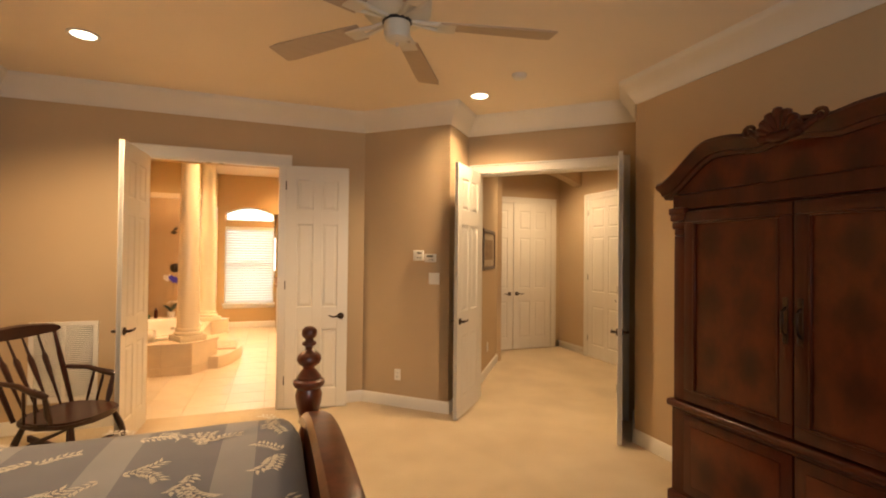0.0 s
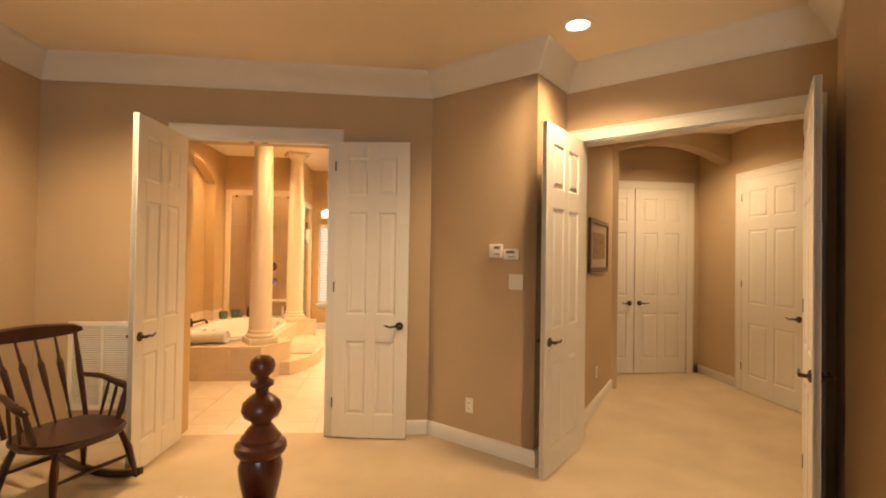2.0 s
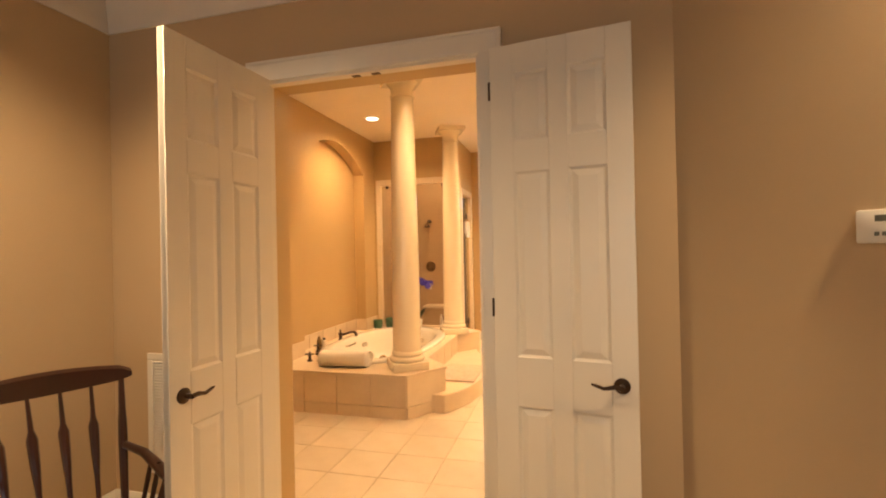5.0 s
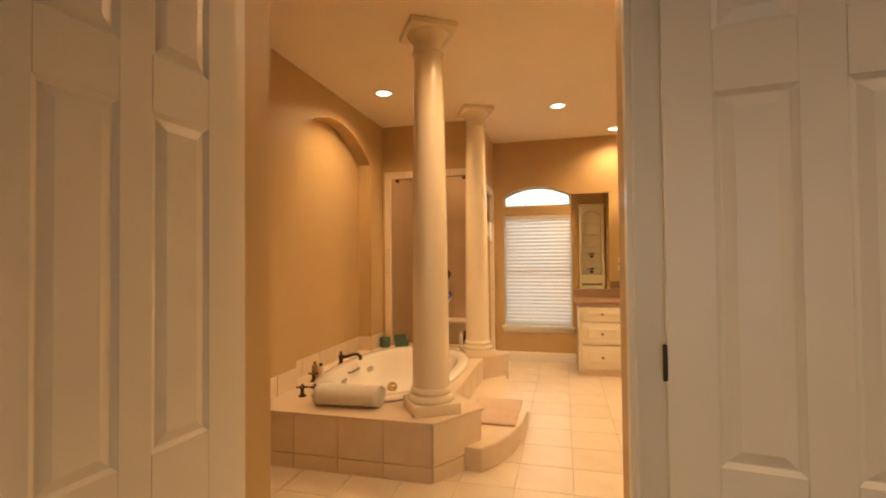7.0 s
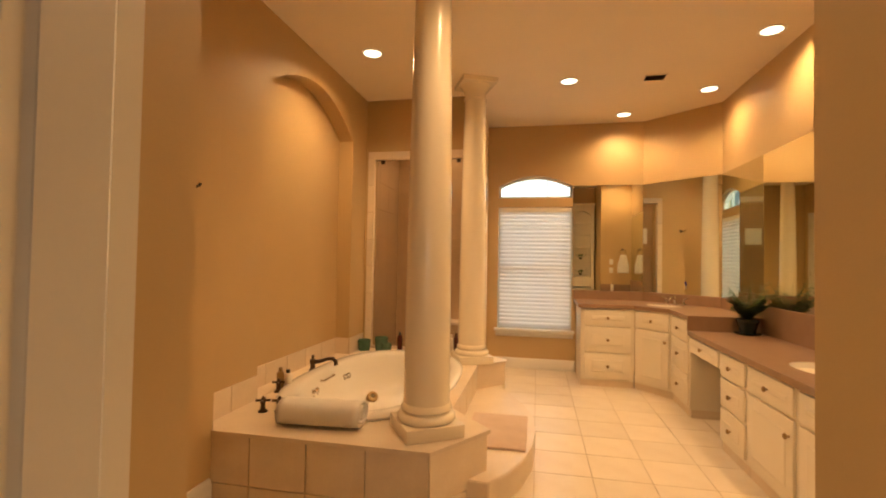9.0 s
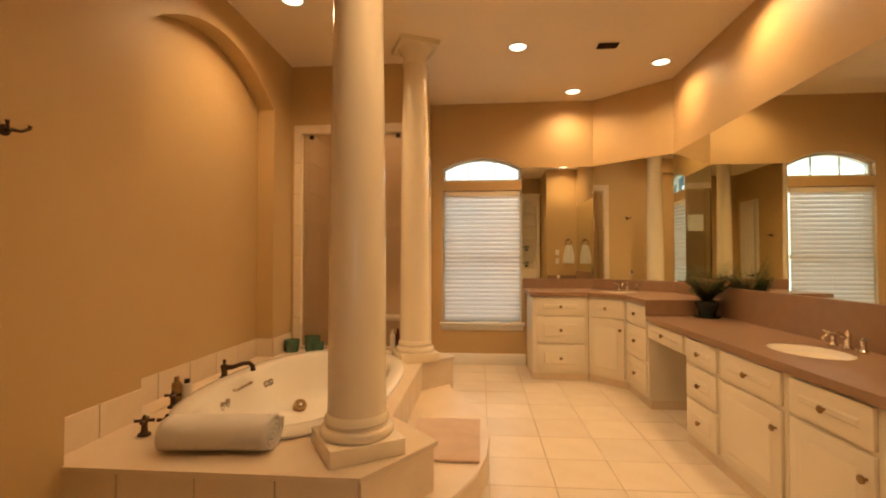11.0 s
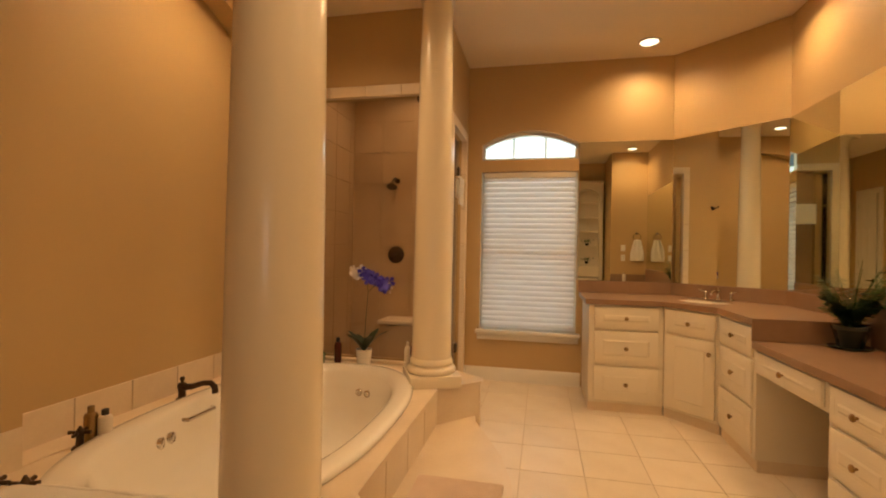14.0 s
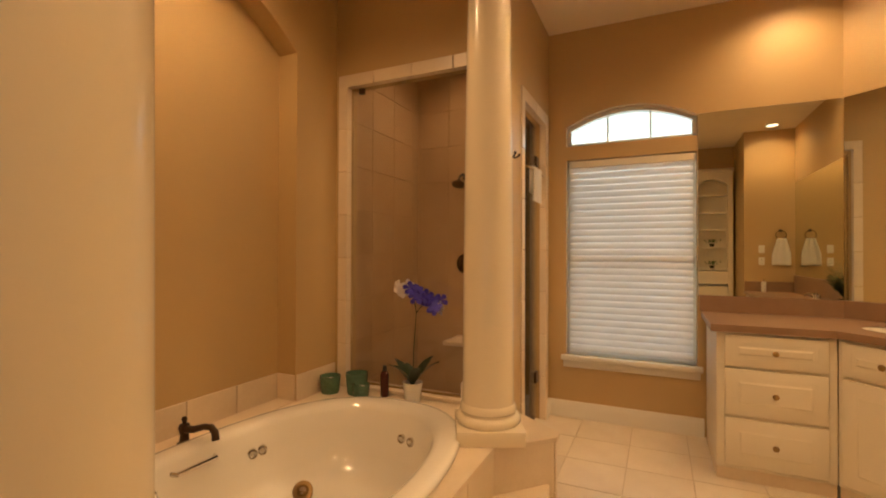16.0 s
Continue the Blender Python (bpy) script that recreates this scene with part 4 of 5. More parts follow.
# ---- window, blind ----
win = thing("window_1", pose(0, BY1, 0), "white framed window with arched transom", "window", kind="structure")
for x0, x1, z0, z1 in ((WINL, WINR, 0.50, 0.54), (WINL, WINR, 2.07, 2.11), (WINL, WINL + 0.04, 0.54, 2.07), (WINR - 0.04, WINR, 0.54, 2.07), (WINL, WINR, 1.28, 1.33)):
    part("window_frame", boxm(x0, x1, 0.09, 0.13, z0, z1, 0.004), WHITE, win)
p = part("pane", boxm(WINL + 0.03, WINR - 0.03, 0.108, 0.113, 0.53, 2.08), GLASS, win)
p.visible_shadow = False
bm = bmesh.new()
rings = []
n = 28
for k in range(n + 1):
    u = -1 + 2 * k / n
    x = (WINL + WINR) / 2 + u * (WINR - WINL) / 2
    z = arc_z(u, 2.383, 0.135)
    rings.append([bm.verts.new(q) for q in ((x, 0.06, z - 0.035), (x, 0.13, z - 0.035), (x, 0.13, z), (x, 0.06, z))])
for a, b in zip(rings, rings[1:]):
    for i in range(4):
        bm.faces.new((a[i], a[(i + 1) % 4], b[(i + 1) % 4], b[i]))
part("arch_frame", bm, WHITE, win)
for x0, x1, z0, z1 in ((WINL, WINL + 0.03, 2.225, 2.36), (WINR - 0.03, WINR, 2.225, 2.36), (WINL, WINR, 2.225, 2.255)):
    part("window_frame", boxm(x0, x1, 0.06, 0.13, z0, z1, 0.003), WHITE, win)
for x in (0.66, 0.98):
    part("muntin", boxm(x - 0.006, x + 0.006, 0.09, 0.12, 2.25, 2.495), WHITE, win)
bm = bmesh.new()
pts = [(WINL + 0.01, 2.235)] + [(WINR - 0.01, 2.235)] + [((WINL + WINR) / 2 + u * (WINR - WINL - 0.02) / 2, arc_z(u, 2.378, 0.13)) for u in (1 - k / 10 for k in range(21))]
bm.faces.new([bm.verts.new((x, 0.105, z)) for x, z in pts])
p = part("pane", bm, GLASS, win)
p.visible_shadow = False
part("window_sill", boxm(WINL - 0.035, WINR + 0.035, -0.055, 0.0, 0.475, 0.515, 0.008, 2), WHITE, win, "white window sill")
part("apron", boxm(WINL - 0.02, WINR + 0.02, -0.022, 0.0, 0.415, 0.475, 0.006, 2), WHITE, win)


def window_blind(m):
    ob = thing("window_blind", m, "white horizontal slat blind, closed over the window", "blind")
    w = 0.905
    part("headrail", boxm(0, w, -0.03, 0.02, 2.045, 2.10, 0.004), CAB, ob, "cream valance")
    part("bottom_rail", boxm(0.002, w - 0.002, -0.012, 0.012, 0.535, 0.555, 0.004), BLIND, ob)
    bm = bmesh.new()
    rows = []
    for k in range(9):
        u = -1 + k / 4
        rows.append([[bm.verts.new((x, 0.0305 * u, 0.020 * (1 - u * u) + d)) for x in (0.004, w - 0.004)] for d in (0.0, -0.0022)])
    for a, b in zip(rows, rows[1:]):
        for d in (0, 1):
            bm.faces.new((a[d][0], a[d][1], b[d][1], b[d][0]))
    for e in (rows[0], rows[-1]):
        bm.faces.new((e[0][0], e[0][1], e[1][1], e[1][0]))
    slat = smooth_mesh(moved(bm, pose(0, 0, 0, 59)), "slat", BLIND, 50)
    n = 29
    for k in range(n):
        s = new("slat", slat)
        s.parent = ob
        s.location = (0, 0, 0.575 + (2.035 - 0.575) * k / (n - 1))
    for x in (0.12, w / 2, w - 0.12):
        part("cord", tube(bmesh.new(), [(x, -0.022, 0.55), (x, -0.022, 2.05)], 0.0012, 5), BLIND, ob)


window_blind(pose(WINL + 0.025, BY1 + 0.035, 0))

# outside the window
ground = structure("ground", boxm(-60, 60, 12.2, 120, -0.6, -0.5), LAWN, "green lawn outside the window", "ground")


# self-lit panel: its emission stands in for the bright daylit garden
GARDEN_GLOW = glow("glowing_garden_panel", (0.86, 0.95, 0.88), 4.5)
nt = GARDEN_GLOW.node_tree
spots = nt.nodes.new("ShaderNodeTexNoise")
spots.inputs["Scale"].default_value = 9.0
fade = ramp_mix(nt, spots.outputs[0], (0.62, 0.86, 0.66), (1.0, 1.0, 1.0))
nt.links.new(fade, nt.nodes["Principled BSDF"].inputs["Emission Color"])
structure("backdrop", boxm(-12, 14, 18.0, 18.1, -0.5, 14), GARDEN_GLOW, "self-lit pale green panel standing in for the bright garden outside", "backdrop")

# ---- tub deck ----
DECK = 0.40
SKEW = [(BX0 + 0.0, 7.63), (0.32, 7.63), (0.575, 8.02), (0.30, 8.34), (0.30, 9.69), (0.545, 9.95), (0.545, 10.0), (0.30, SHY), (BX0 + 0.0, SHY)]
TX, TY, TA, TB = -0.40, 8.98, 0.60, 1.02


def oval(a, b, n=56, power=0.80):
    return [(TX + a * math.copysign(abs(math.cos(t)) ** power, math.cos(t)), TY + b * math.copysign(abs(math.sin(t)) ** power, math.sin(t))) for t in (2 * math.pi * k / n for k in range(n))]


deck = thing("tub_deck", pose(0, 0, 0), "beige tiled tub surround with notched side", "tub surround", kind="structure")
bm = bmesh.new()
n = len(SKEW)
for i in range(n - 2):
    a, b = SKEW[i], SKEW[i + 1]
    v = [bm.verts.new(q) for q in ((*a, 0), (*b, 0), (*b, DECK - 0.02), (*a, DECK - 0.02))]
    bm.faces.new(v)
part("surround_wall", bm, GROUT, deck, "grouted tile backing", soft=0)


def slab_with_hole(outline, hole, z, thick, name):
    """A flat slab with an oval opening, filled by nearest ring bridging."""
    bm = bmesh.new()
    oo = []
    for i in range(len(outline)):
        p, q = Vector(outline[i]), Vector(outline[(i + 1) % len(outline)])
        k = max(1, round((q - p).length / 0.12))
        oo += [p + (q - p) * j / k for j in range(k)]
    o = [bm.verts.new((v.x, v.y, z)) for v in oo]
    h = [bm.verts.new((x, y, z)) for x, y in hole]
    es = [bm.edges.new((o[i], o[(i + 1) % len(o)])) for i in range(len(o))] + [bm.edges.new((h[i], h[(i + 1) % len(h)])) for i in range(len(h))]
    bmesh.ops.triangle_fill(bm, use_beauty=True, edges=es)
    lo = [bm.verts.new((v.x, v.y, z - thick)) for v in oo]
    for i in range(len(o)):
        bm.faces.new((o[i], o[(i + 1) % len(o)], lo[(i + 1) % len(o)], lo[i]))
    return bm


OUT = [(BX0, 7.615), (0.33, 7.615), (0.60, 8.02), (0.315, 8.345), (0.315, 9.68), (0.565, 9.94), (0.565, 10.01), (0.31, SHY), (BX0, SHY)]
part("deck_top", slab_with_hole(OUT, oval(TA - 0.03, TB - 0.03), DECK, 0.022, "deck_top"), TUBTILE, deck, "cream tiled deck top", soft=0)
ledge = structure("niche_ledge", boxm(BX0 - 0.15, BX0, NICHE0, NICHE1, 0.30, DECK + 0.004), TUBTILE, "tiled ledge in the niche", "ledge")

# rounded step in front of the tub
bm = bmesh.new()
sp = [(0.30, 8.36), (0.575, 8.035), (0.47, 7.87), (0.61, 7.86), (0.70, 7.99), (0.78, 8.18), (0.84, 8.45), (0.86, 8.75), (0.83, 9.05), (0.76, 9.32), (0.65, 9.58), (0.545, 9.80), (0.53, 9.93), (0.30, 9.68)]
prism(bm, sp, 0.0, 0.165, 0.006)
solid("tub_step", bm, TUBTILE, "rounded cream tiled step before the tub", "step", kind="structure")


def bathtub():
    ob = thing("bathtub", pose(0, 0, 0), "white oval whirlpool tub set in tiled deck", "bathtub")
    bm = bmesh.new()
    prof = [(0.035, 0.004), (0.04, 0.018), (0.03, 0.032), (0.0, 0.038), (-0.05, 0.036), (-0.075, 0.026), (-0.09, 0.0), (-0.115, -0.10), (-0.15, -0.24), (-0.20, -0.31), (-0.28, -0.335), (-0.42, -0.34)]
    rings = []
    for o, z in prof:
        rings.append([bm.verts.new((x, y, DECK + z)) for x, y in oval(TA + o, TB + o * 1.25, 64)])
    for a, b in zip(rings, rings[1:]):
        for k in range(64):
            bm.faces.new((a[k], a[(k + 1) % 64], b[(k + 1) % 64], b[k]))
    bm.faces.new(rings[-1])
    part("shell", bm, ACRYL, ob, "white acrylic shell", soft=60)

    def on_side(t, dz, o):
        x, y = TX + (TA + o) * math.copysign(abs(math.cos(t)) ** 0.8, math.cos(t)), TY + (TB + o * 1.25) * math.copysign(abs(math.sin(t)) ** 0.8, math.sin(t))
        return Vector((x, y, DECK + dz)), Vector((TX - x, TY - y, 0)).normalized()

    def jet(t, dz, o, r):
        c, d = on_side(t, dz, o)
        m = Matrix.Translation(c) @ d.to_track_quat("Z", "Y").to_matrix().to_4x4()
        j = part("jet_ring", moved(lathe(bmesh.new(), [(r * 0.55, 0.012), (r * 0.75, 0.016), (r, 0.010), (r, -0.01)], 20, close=False), m), CHROME, ob, "round jet ring")
        part("nozzle", moved(lathe(bmesh.new(), [(0.001, 0.012), (r * 0.3, 0.010), (r * 0.55, 0.0)], 14), m), SOAP, j)
    for t, dz, o, r in ((3.30, -0.09, -0.110, 0.030), (3.375, -0.09, -0.110, 0.030), (2.86, -0.10, -0.115, 0.026), (2.79, -0.10, -0.115, 0.026), (1.42, -0.12, -0.12, 0.026), (1.28, -0.12, -0.12, 0.026), (4.9, -0.2, -0.14, 0.045)):
        jet(t, dz, o, r)
    for t in (3.14, 6.05):
        c, d = on_side(t, -0.035, -0.09)
        s = Vector((0, 1, 0))
        part("grab_bar", tube(bmesh.new(), [c - 0.11 * s, c - 0.10 * s + 0.035 * d, c + 0.10 * s + 0.035 * d, c + 0.11 * s], 0.011, 8), CHROME, ob, "brushed metal grab bar")
    sm = Matrix.Translation((-0.635, 9.41, 0.105)) @ Vector((0.5, -0.62, 0.6)).to_track_quat("Z", "Y").to_matrix().to_4x4()
    cup = part("suction_fitting", moved(lathe(bmesh.new(), [(0.022, 0.004), (0.030, 0.016), (0.046, 0.014), (0.052, 0.004), (0.050, -0.05)], 24), sm), BRASS, ob, "round bronze suction fitting")
    part("cap", moved(lathe(bmesh.new(), [(0.020, 0.004), (0.019, 0.018), (0.006, 0.021)], 16), sm), CHROME, cup)
    part("drain", lathe(bmesh.new(), [(0.002, 0.004), (0.03, 0.003), (0.035, 0)], 18, at=(TX, TY + 0.1, DECK - 0.339)), CHROME, ob)


bathtub()


def tub_faucet():
    ob = thing("tub_faucet", pose(-1.07, 9.06, DECK), "bronze widespread tub faucet on the deck", "faucet")
    part("body", lathe(bmesh.new(), [(0.034, 0), (0.034, 0.01), (0.022, 0.02), (0.02, 0.05), (0.028, 0.085), (0.022, 0.10), (0.008, 0.105), (0.014, 0.125), (0.01, 0.135), (0.002, 0.138)], 18), BRONZE, ob)
    part("spout", tube(bmesh.new(), [(0, 0, 0.075), (0.07, 0.0, 0.085), (0.14, 0.0, 0.11), (0.19, 0.0, 0.115), (0.215, 0.0, 0.095), (0.22, 0.0, 0.06)], [0.02, 0.017, 0.015, 0.016, 0.017, 0.018], 12), BRONZE, ob)
    for x, y in ((-0.855, 7.975), (-0.755, 8.0), (-1.0, 8.395)):
        h = thing("tub_valve", pose(x, y, DECK), "bronze cross-handled tub valve on the deck", "valve", "tub valves")
        part("stem", lathe(bmesh.new(), [(0.03, 0), (0.03, 0.008), (0.016, 0.02), (0.014, 0.055), (0.02, 0.07), (0.012, 0.085), (0.004, 0.10)], 16), BRONZE, h)
        for a in (20, 110):
            c, s = math.cos(radians(a)), math.sin(radians(a))
            part("cross_bar", tube(bmesh.new(), [(-0.045 * c, -0.045 * s, 0.072), (0, 0, 0.072), (0.045 * c, 0.045 * s, 0.072)], [0.009, 0.006, 0.009], 8), BRONZE, h)


tub_faucet()


def column(x, y, label, turn):
    ob = thing("column", pose(x, y, DECK), label, "column", "columns at the tub")
    part("plinth", moved(boxm(-0.17, 0.17, -0.17, 0.17, 0, 0.075, 0.005, 2), pose(0, 0, 0, 0, 0, turn)), COLUMN, ob, "square plinth")
    part("base", lathe(bmesh.new(), [(0.16, 0.075), (0.168, 0.085), (0.168, 0.105), (0.158, 0.118), (0.142, 0.122), (0.140, 0.132), (0.148, 0.14), (0.146, 0.155), (0.142, 0.165), (0.136, 0.175)], 48), COLUMN, ob)
    h = BATH_H - DECK
    prof = [(0.134, 0.175)] + [(0.133 - 0.028 * t ** 1.8, 0.175 + (h - 0.20 - 0.175) * t) for t in (k / 14 for k in range(1, 15))]
    part("shaft", lathe(bmesh.new(), prof, 48), COLUMN, ob, "smooth tapered shaft")
    part("capital", lathe(bmesh.new(), [(0.104, h - 0.20), (0.116, h - 0.195), (0.116, h - 0.18), (0.105, h - 0.175), (0.106, h - 0.12), (0.125, h - 0.09), (0.15, h - 0.06), (0.155, h - 0.05)], 40), COLUMN, ob)
    part("abacus", moved(boxm(-0.175, 0.175, -0.175, 0.175, h - 0.05, h, 0.005), pose(0, 0, 0, 0, 0, turn)), COLUMN, ob)


column(0.238, 7.905, "smooth cream column at the tub's front corner", 33)
column(0.232, 9.825, "smooth cream column at the tub's back corner", 25)


def towel_roll():
    """A loosely rolled towel: a flattened spiral sheet with soft ends and an outer flap."""
    ob = thing("rolled_towel", pose(-0.385, 7.855, DECK, 0, 0, 3), "rolled white terry towel on the tub deck", "towel")
    bm = bmesh.new()
    turns, n, m = 3.4, 150, 15
    rows = []
    for i in range(n):
        f = i / (n - 1)
        a = 2 * math.pi * turns * f - 2.2
        r = 0.012 + 0.072 * f
        c, q = math.cos(a), math.sin(a)
        y, z = 1.42 * r * math.copysign(abs(c) ** 0.78, c), r * math.copysign(abs(q) ** 0.85, q)
        row = []
        for j in range(m):
            u = -1 + 2 * j / (m - 1)
            wob = 0.004 * noise.noise((u * 3, c * 1.5, q * 1.5 + f * 4))
            x = u * (0.245 + 0.008 * noise.noise((f * 9, u, 3.1)))
            row.append(bm.verts.new((x, y * (1 + 8 * wob / 1.4) + 0.008 * u * f, max(0.004, 0.081 + z + wob * (1 if z > -0.03 else 0)))))
        rows.append(row)
    for a, b in zip(rows, rows[1:]):
        for k in range(m - 1):
            bm.faces.new((a[k], a[k + 1], b[k + 1], b[k]))
    roll = part("roll", bm, TOWEL, ob, soft=180)
    pile = roll.modifiers.new("thickness", "SOLIDIFY")
    pile.thickness, pile.offset = 0.013, -1.0


towel_roll()
for hx, hy, hz in ((-0.95, 7.355, 1.75), (SHX, 10.26, 1.93)):
    hk = thing("robe_hook", pose(hx, hy, hz), "small bronze robe hook on golden wall", "hook", "robe hooks")
    part("mount", moved(lathe(bmesh.new(), [(0.022, 0), (0.022, 0.006), (0.009, 0.012), (0.008, 0.035)], 16), pose(0, 0, 0, 0, 90, 0)), BRONZE, hk)
    for e in (-1, 1):
        part("prong", tube(bmesh.new(), [(0.03, 0, 0), (0.045, e * 0.025, 0.0), (0.06, e * 0.04, 0.012), (0.062, e * 0.043, 0.024)], [0.007, 0.006, 0.006, 0.008], 8), BRONZE, hk)
bm = boxm(0.38, 0.80, 8.32, 8.98, 0.165, 0.185, 0.008, 2)
for v in bm.verts:
    v.co.z += 0.004 * noise.noise(v.co * 6)
solid("bath_mat", bm, MAT_PINK, "peach plush bath mat on the tiled step", "bath mat")


def tumbler(x, y, r, h):
    ob = thing("candle_jar", pose(x, y, DECK), "green glazed ribbed candle jar on the deck", "jar", "green candle jars")
    prof = [(r * 0.82, 0), (r * 0.84, 0.004)] + [(r * (0.84 + 0.16 * k / 8) + (0.002 if k % 2 else 0), h * k / 8) for k in range(1, 9)] + [(r * 0.9, h), (r * 0.86, h * 0.75), (0.002, h * 0.75)]
    part("jar", lathe(bmesh.new(), prof, 24), GREENGLASS, ob)
    part("wax", lathe(bmesh.new(), [(r * 0.8, h * 0.755), (0.002, h * 0.77)], 20), SOAP, ob)


tumbler(-0.975, 10.05, 0.070, 0.115)
tumbler(-0.80, 10.11, 0.075, 0.14)
tumbler(-0.72, 10.045, 0.056, 0.09)


def bottle(x, y, z, r, h, mat, label, capmat):
    ob = thing("bottle", pose(x, y, z), label, "bottle")
    part("body", lathe(bmesh.new(), [(r * 0.95, 0), (r, 0.005), (r, h * 0.72), (r * 0.85, h * 0.79), (r * 0.45, h * 0.83)], 18), mat, ob)
    part("cap", lathe(bmesh.new(), [(r * 0.5, h * 0.83), (r * 0.5, h), (0.002, h)], 14), capmat, ob)


bottle(2.42, 7.24, 0.79, 0.030, 0.19, SOAP, "white soap bottle on the low vanity top", CHROME)
bottle(-0.60, 10.14, DECK, 0.028, 0.20, AMBER, "dark red bottle standing on the tub deck", DARK)
bottle(-0.03, 10.14, DECK, 0.024, 0.20, SOAP, "pale lotion bottle behind the column", SOAP)
bottle(0.03, 10.10, DECK, 0.026, 0.22, AMBER, "amber bottle behind the column", AMBER)
bottle(-0.985, 8.50, DECK, 0.030, 0.14, SOAP, "small soap bottle by the tub valves", DARK)
bottle(-1.03, 8.47, DECK, 0.028, 0.16, BRASS, "amber shampoo bottle by the tub valves", BRASS)


def orchid(x, y):
    ob = thing("orchid", pose(x, y, DECK), "blue and white orchid in a white pot", "plant")
    part("pot", lathe(bmesh.new(), [(0.045, 0), (0.048, 0.004), (0.062, 0.13), (0.064, 0.135), (0.055, 0.135), (0.052, 0.115), (0.002, 0.115)], 28), WHITEPOT, ob, "white ceramic pot")
    rnd = random.Random(2)
    for k, a in enumerate((0.2, 1.2, 2.4, 3.3, 4.2, 5.4, 2.9)):
        bm = bmesh.new()
        l = rnd.uniform(0.15, 0.22)
        prev = None
        for j in range(7):
            t = j / 6
            r, z = l * t * 0.8, 0.115 + l * (1.15 * t - 0.45 * t * t)
            w = 0.034 * math.sin(math.pi * (0.12 + 0.86 * t))
            c, s = math.cos(a), math.sin(a)
            q = [bm.verts.new((r * c - e * w * s, r * s + e * w * c, z + abs(e) * 0.008)) for e in (-1, 0, 1)]
            if prev:
                bm.faces.new((prev[0], prev[1], q[1], q[0]))
                bm.faces.new((prev[1], prev[2], q[2], q[1]))
            prev = q
        part("leaf", bm, ORCHLEAF, ob)
    pts = [(0, 0, 0.11), (0.008, 0, 0.35), (0.025, 0, 0.57), (0.01, -0.01, 0.68), (-0.05, -0.02, 0.72)]
    part("stem", tube(bmesh.new(), pts, [0.004, 0.0035, 0.003, 0.003, 0.002], 6), STEM, ob)
    part("stem", tube(bmesh.new(), [(0.025, 0, 0.57), (0.09, -0.01, 0.64), (0.17, -0.02, 0.63)], [0.003, 0.0025, 0.002], 6), STEM, ob)
    for k in range(26):
        t = k / 25
        c = Vector((-0.09 + 0.29 * t, rnd.uniform(-0.06, 0.04), 0.725 - 0.10 * t + rnd.uniform(-0.03, 0.03)))
        bm = bmesh.new()
        q = Matrix.Translation(c) @ Euler((rnd.uniform(0.9, 1.9), rnd.uniform(-0.5, 0.5), rnd.uniform(-0.8, 0.8))).to_matrix().to_4x4()
        for j in range(5):
            a = 2 * math.pi * j / 5
            pr = [Vector((0, 0, 0))] + [Vector((ra * math.cos(a + da), ra * math.sin(a + da), dz)) for ra, da, dz in ((0.020, -0.55, 0.004), (0.036, -0.48, 0.007), (0.046, -0.18, 0.004), (0.046, 0.18, 0.004), (0.036, 0.48, 0.007), (0.020, 0.55, 0.004))]
            bm.faces.new([bm.verts.new(q @ v) for v in pr])
        part("flower", bm, PETAL if (t < 0.22 or k == 25) else BLUE, ob, "white flower" if t < 0.22 else "blue flower")


orchid(-0.36, 10.085)

# ---- shower ----
structure("shower_floor", boxm(BX0, SHX - 0.12, SHY + 0.12, BY1, -0.006, 0.02), SHOWER, "brown tiled shower floor", "floor")
sh = thing("shower_lining", pose(0, 0, 0), "tan tiled shower walls", "shower wall", kind="structure")
def wall_tiles(parent, name, mat, m, w, h, tw, th, gap=0.004, depth=0.008, s0=0.0):
    """Tiles on the plane y = 0 of m, proud towards -y, as pieces that share meshes."""
    made = {}
    z = 0.0
    while z < h - 0.01:
        hh = min(th, h - z)
        x = 0.0
        while x < w - 0.01:
            ww = min(tw, w - x)
            key = (round(ww, 3), round(hh, 3))
            if key not in made:
                made[key] = smooth_mesh(boxm(0, ww - gap, -depth, 0, 0, hh - gap, 0.0015), name, mat, 0)
            ob = new(name, made[key])
            ob.parent = parent
            ob.matrix_local = m @ pose(x, 0, z)
            x += tw
        z += th


showerhead = thing("shower_fixture", pose(-0.55, BY1 - 0.012, 2.03), "bronze shower head on the tiled wall", "shower head")
part("flange", moved(lathe(bmesh.new(), [(0.002, 0.008), (0.028, 0.006), (0.03, 0)], 18), pose(0, 0, 0, 90)), BRONZE, showerhead)
part("arm", tube(bmesh.new(), [(0, 0, 0), (0, -0.08, 0.02), (0, -0.14, -0.01), (0, -0.17, -0.05)], 0.011, 8), BRONZE, showerhead)
part("rose", moved(lathe(bmesh.new(), [(0.014, 0.04), (0.02, 0.02), (0.055, 0.0), (0.055, -0.012), (0.002, -0.014)], 22), pose(0, -0.175, -0.08, -25)), BRONZE, showerhead)
valve = thing("shower_valve", pose(-0.55, BY1 - 0.012, 1.25), "round bronze shower valve with lever", "valve")
part("plate", moved(lathe(bmesh.new(), [(0.002, 0.02), (0.05, 0.016), (0.085, 0.008), (0.09, 0)], 28), pose(0, 0, 0, 90)), BRONZE, valve)
part("lever", tube(bmesh.new(), [(0, -0.02, 0), (0, -0.06, 0), (0.03, -0.065, -0.05)], [0.014, 0.012, 0.008], 8), BRONZE, valve)
bench = thing("shower_bench", pose(0, 0, 0), "tan tiled bench in the shower", "bench", kind="structure")
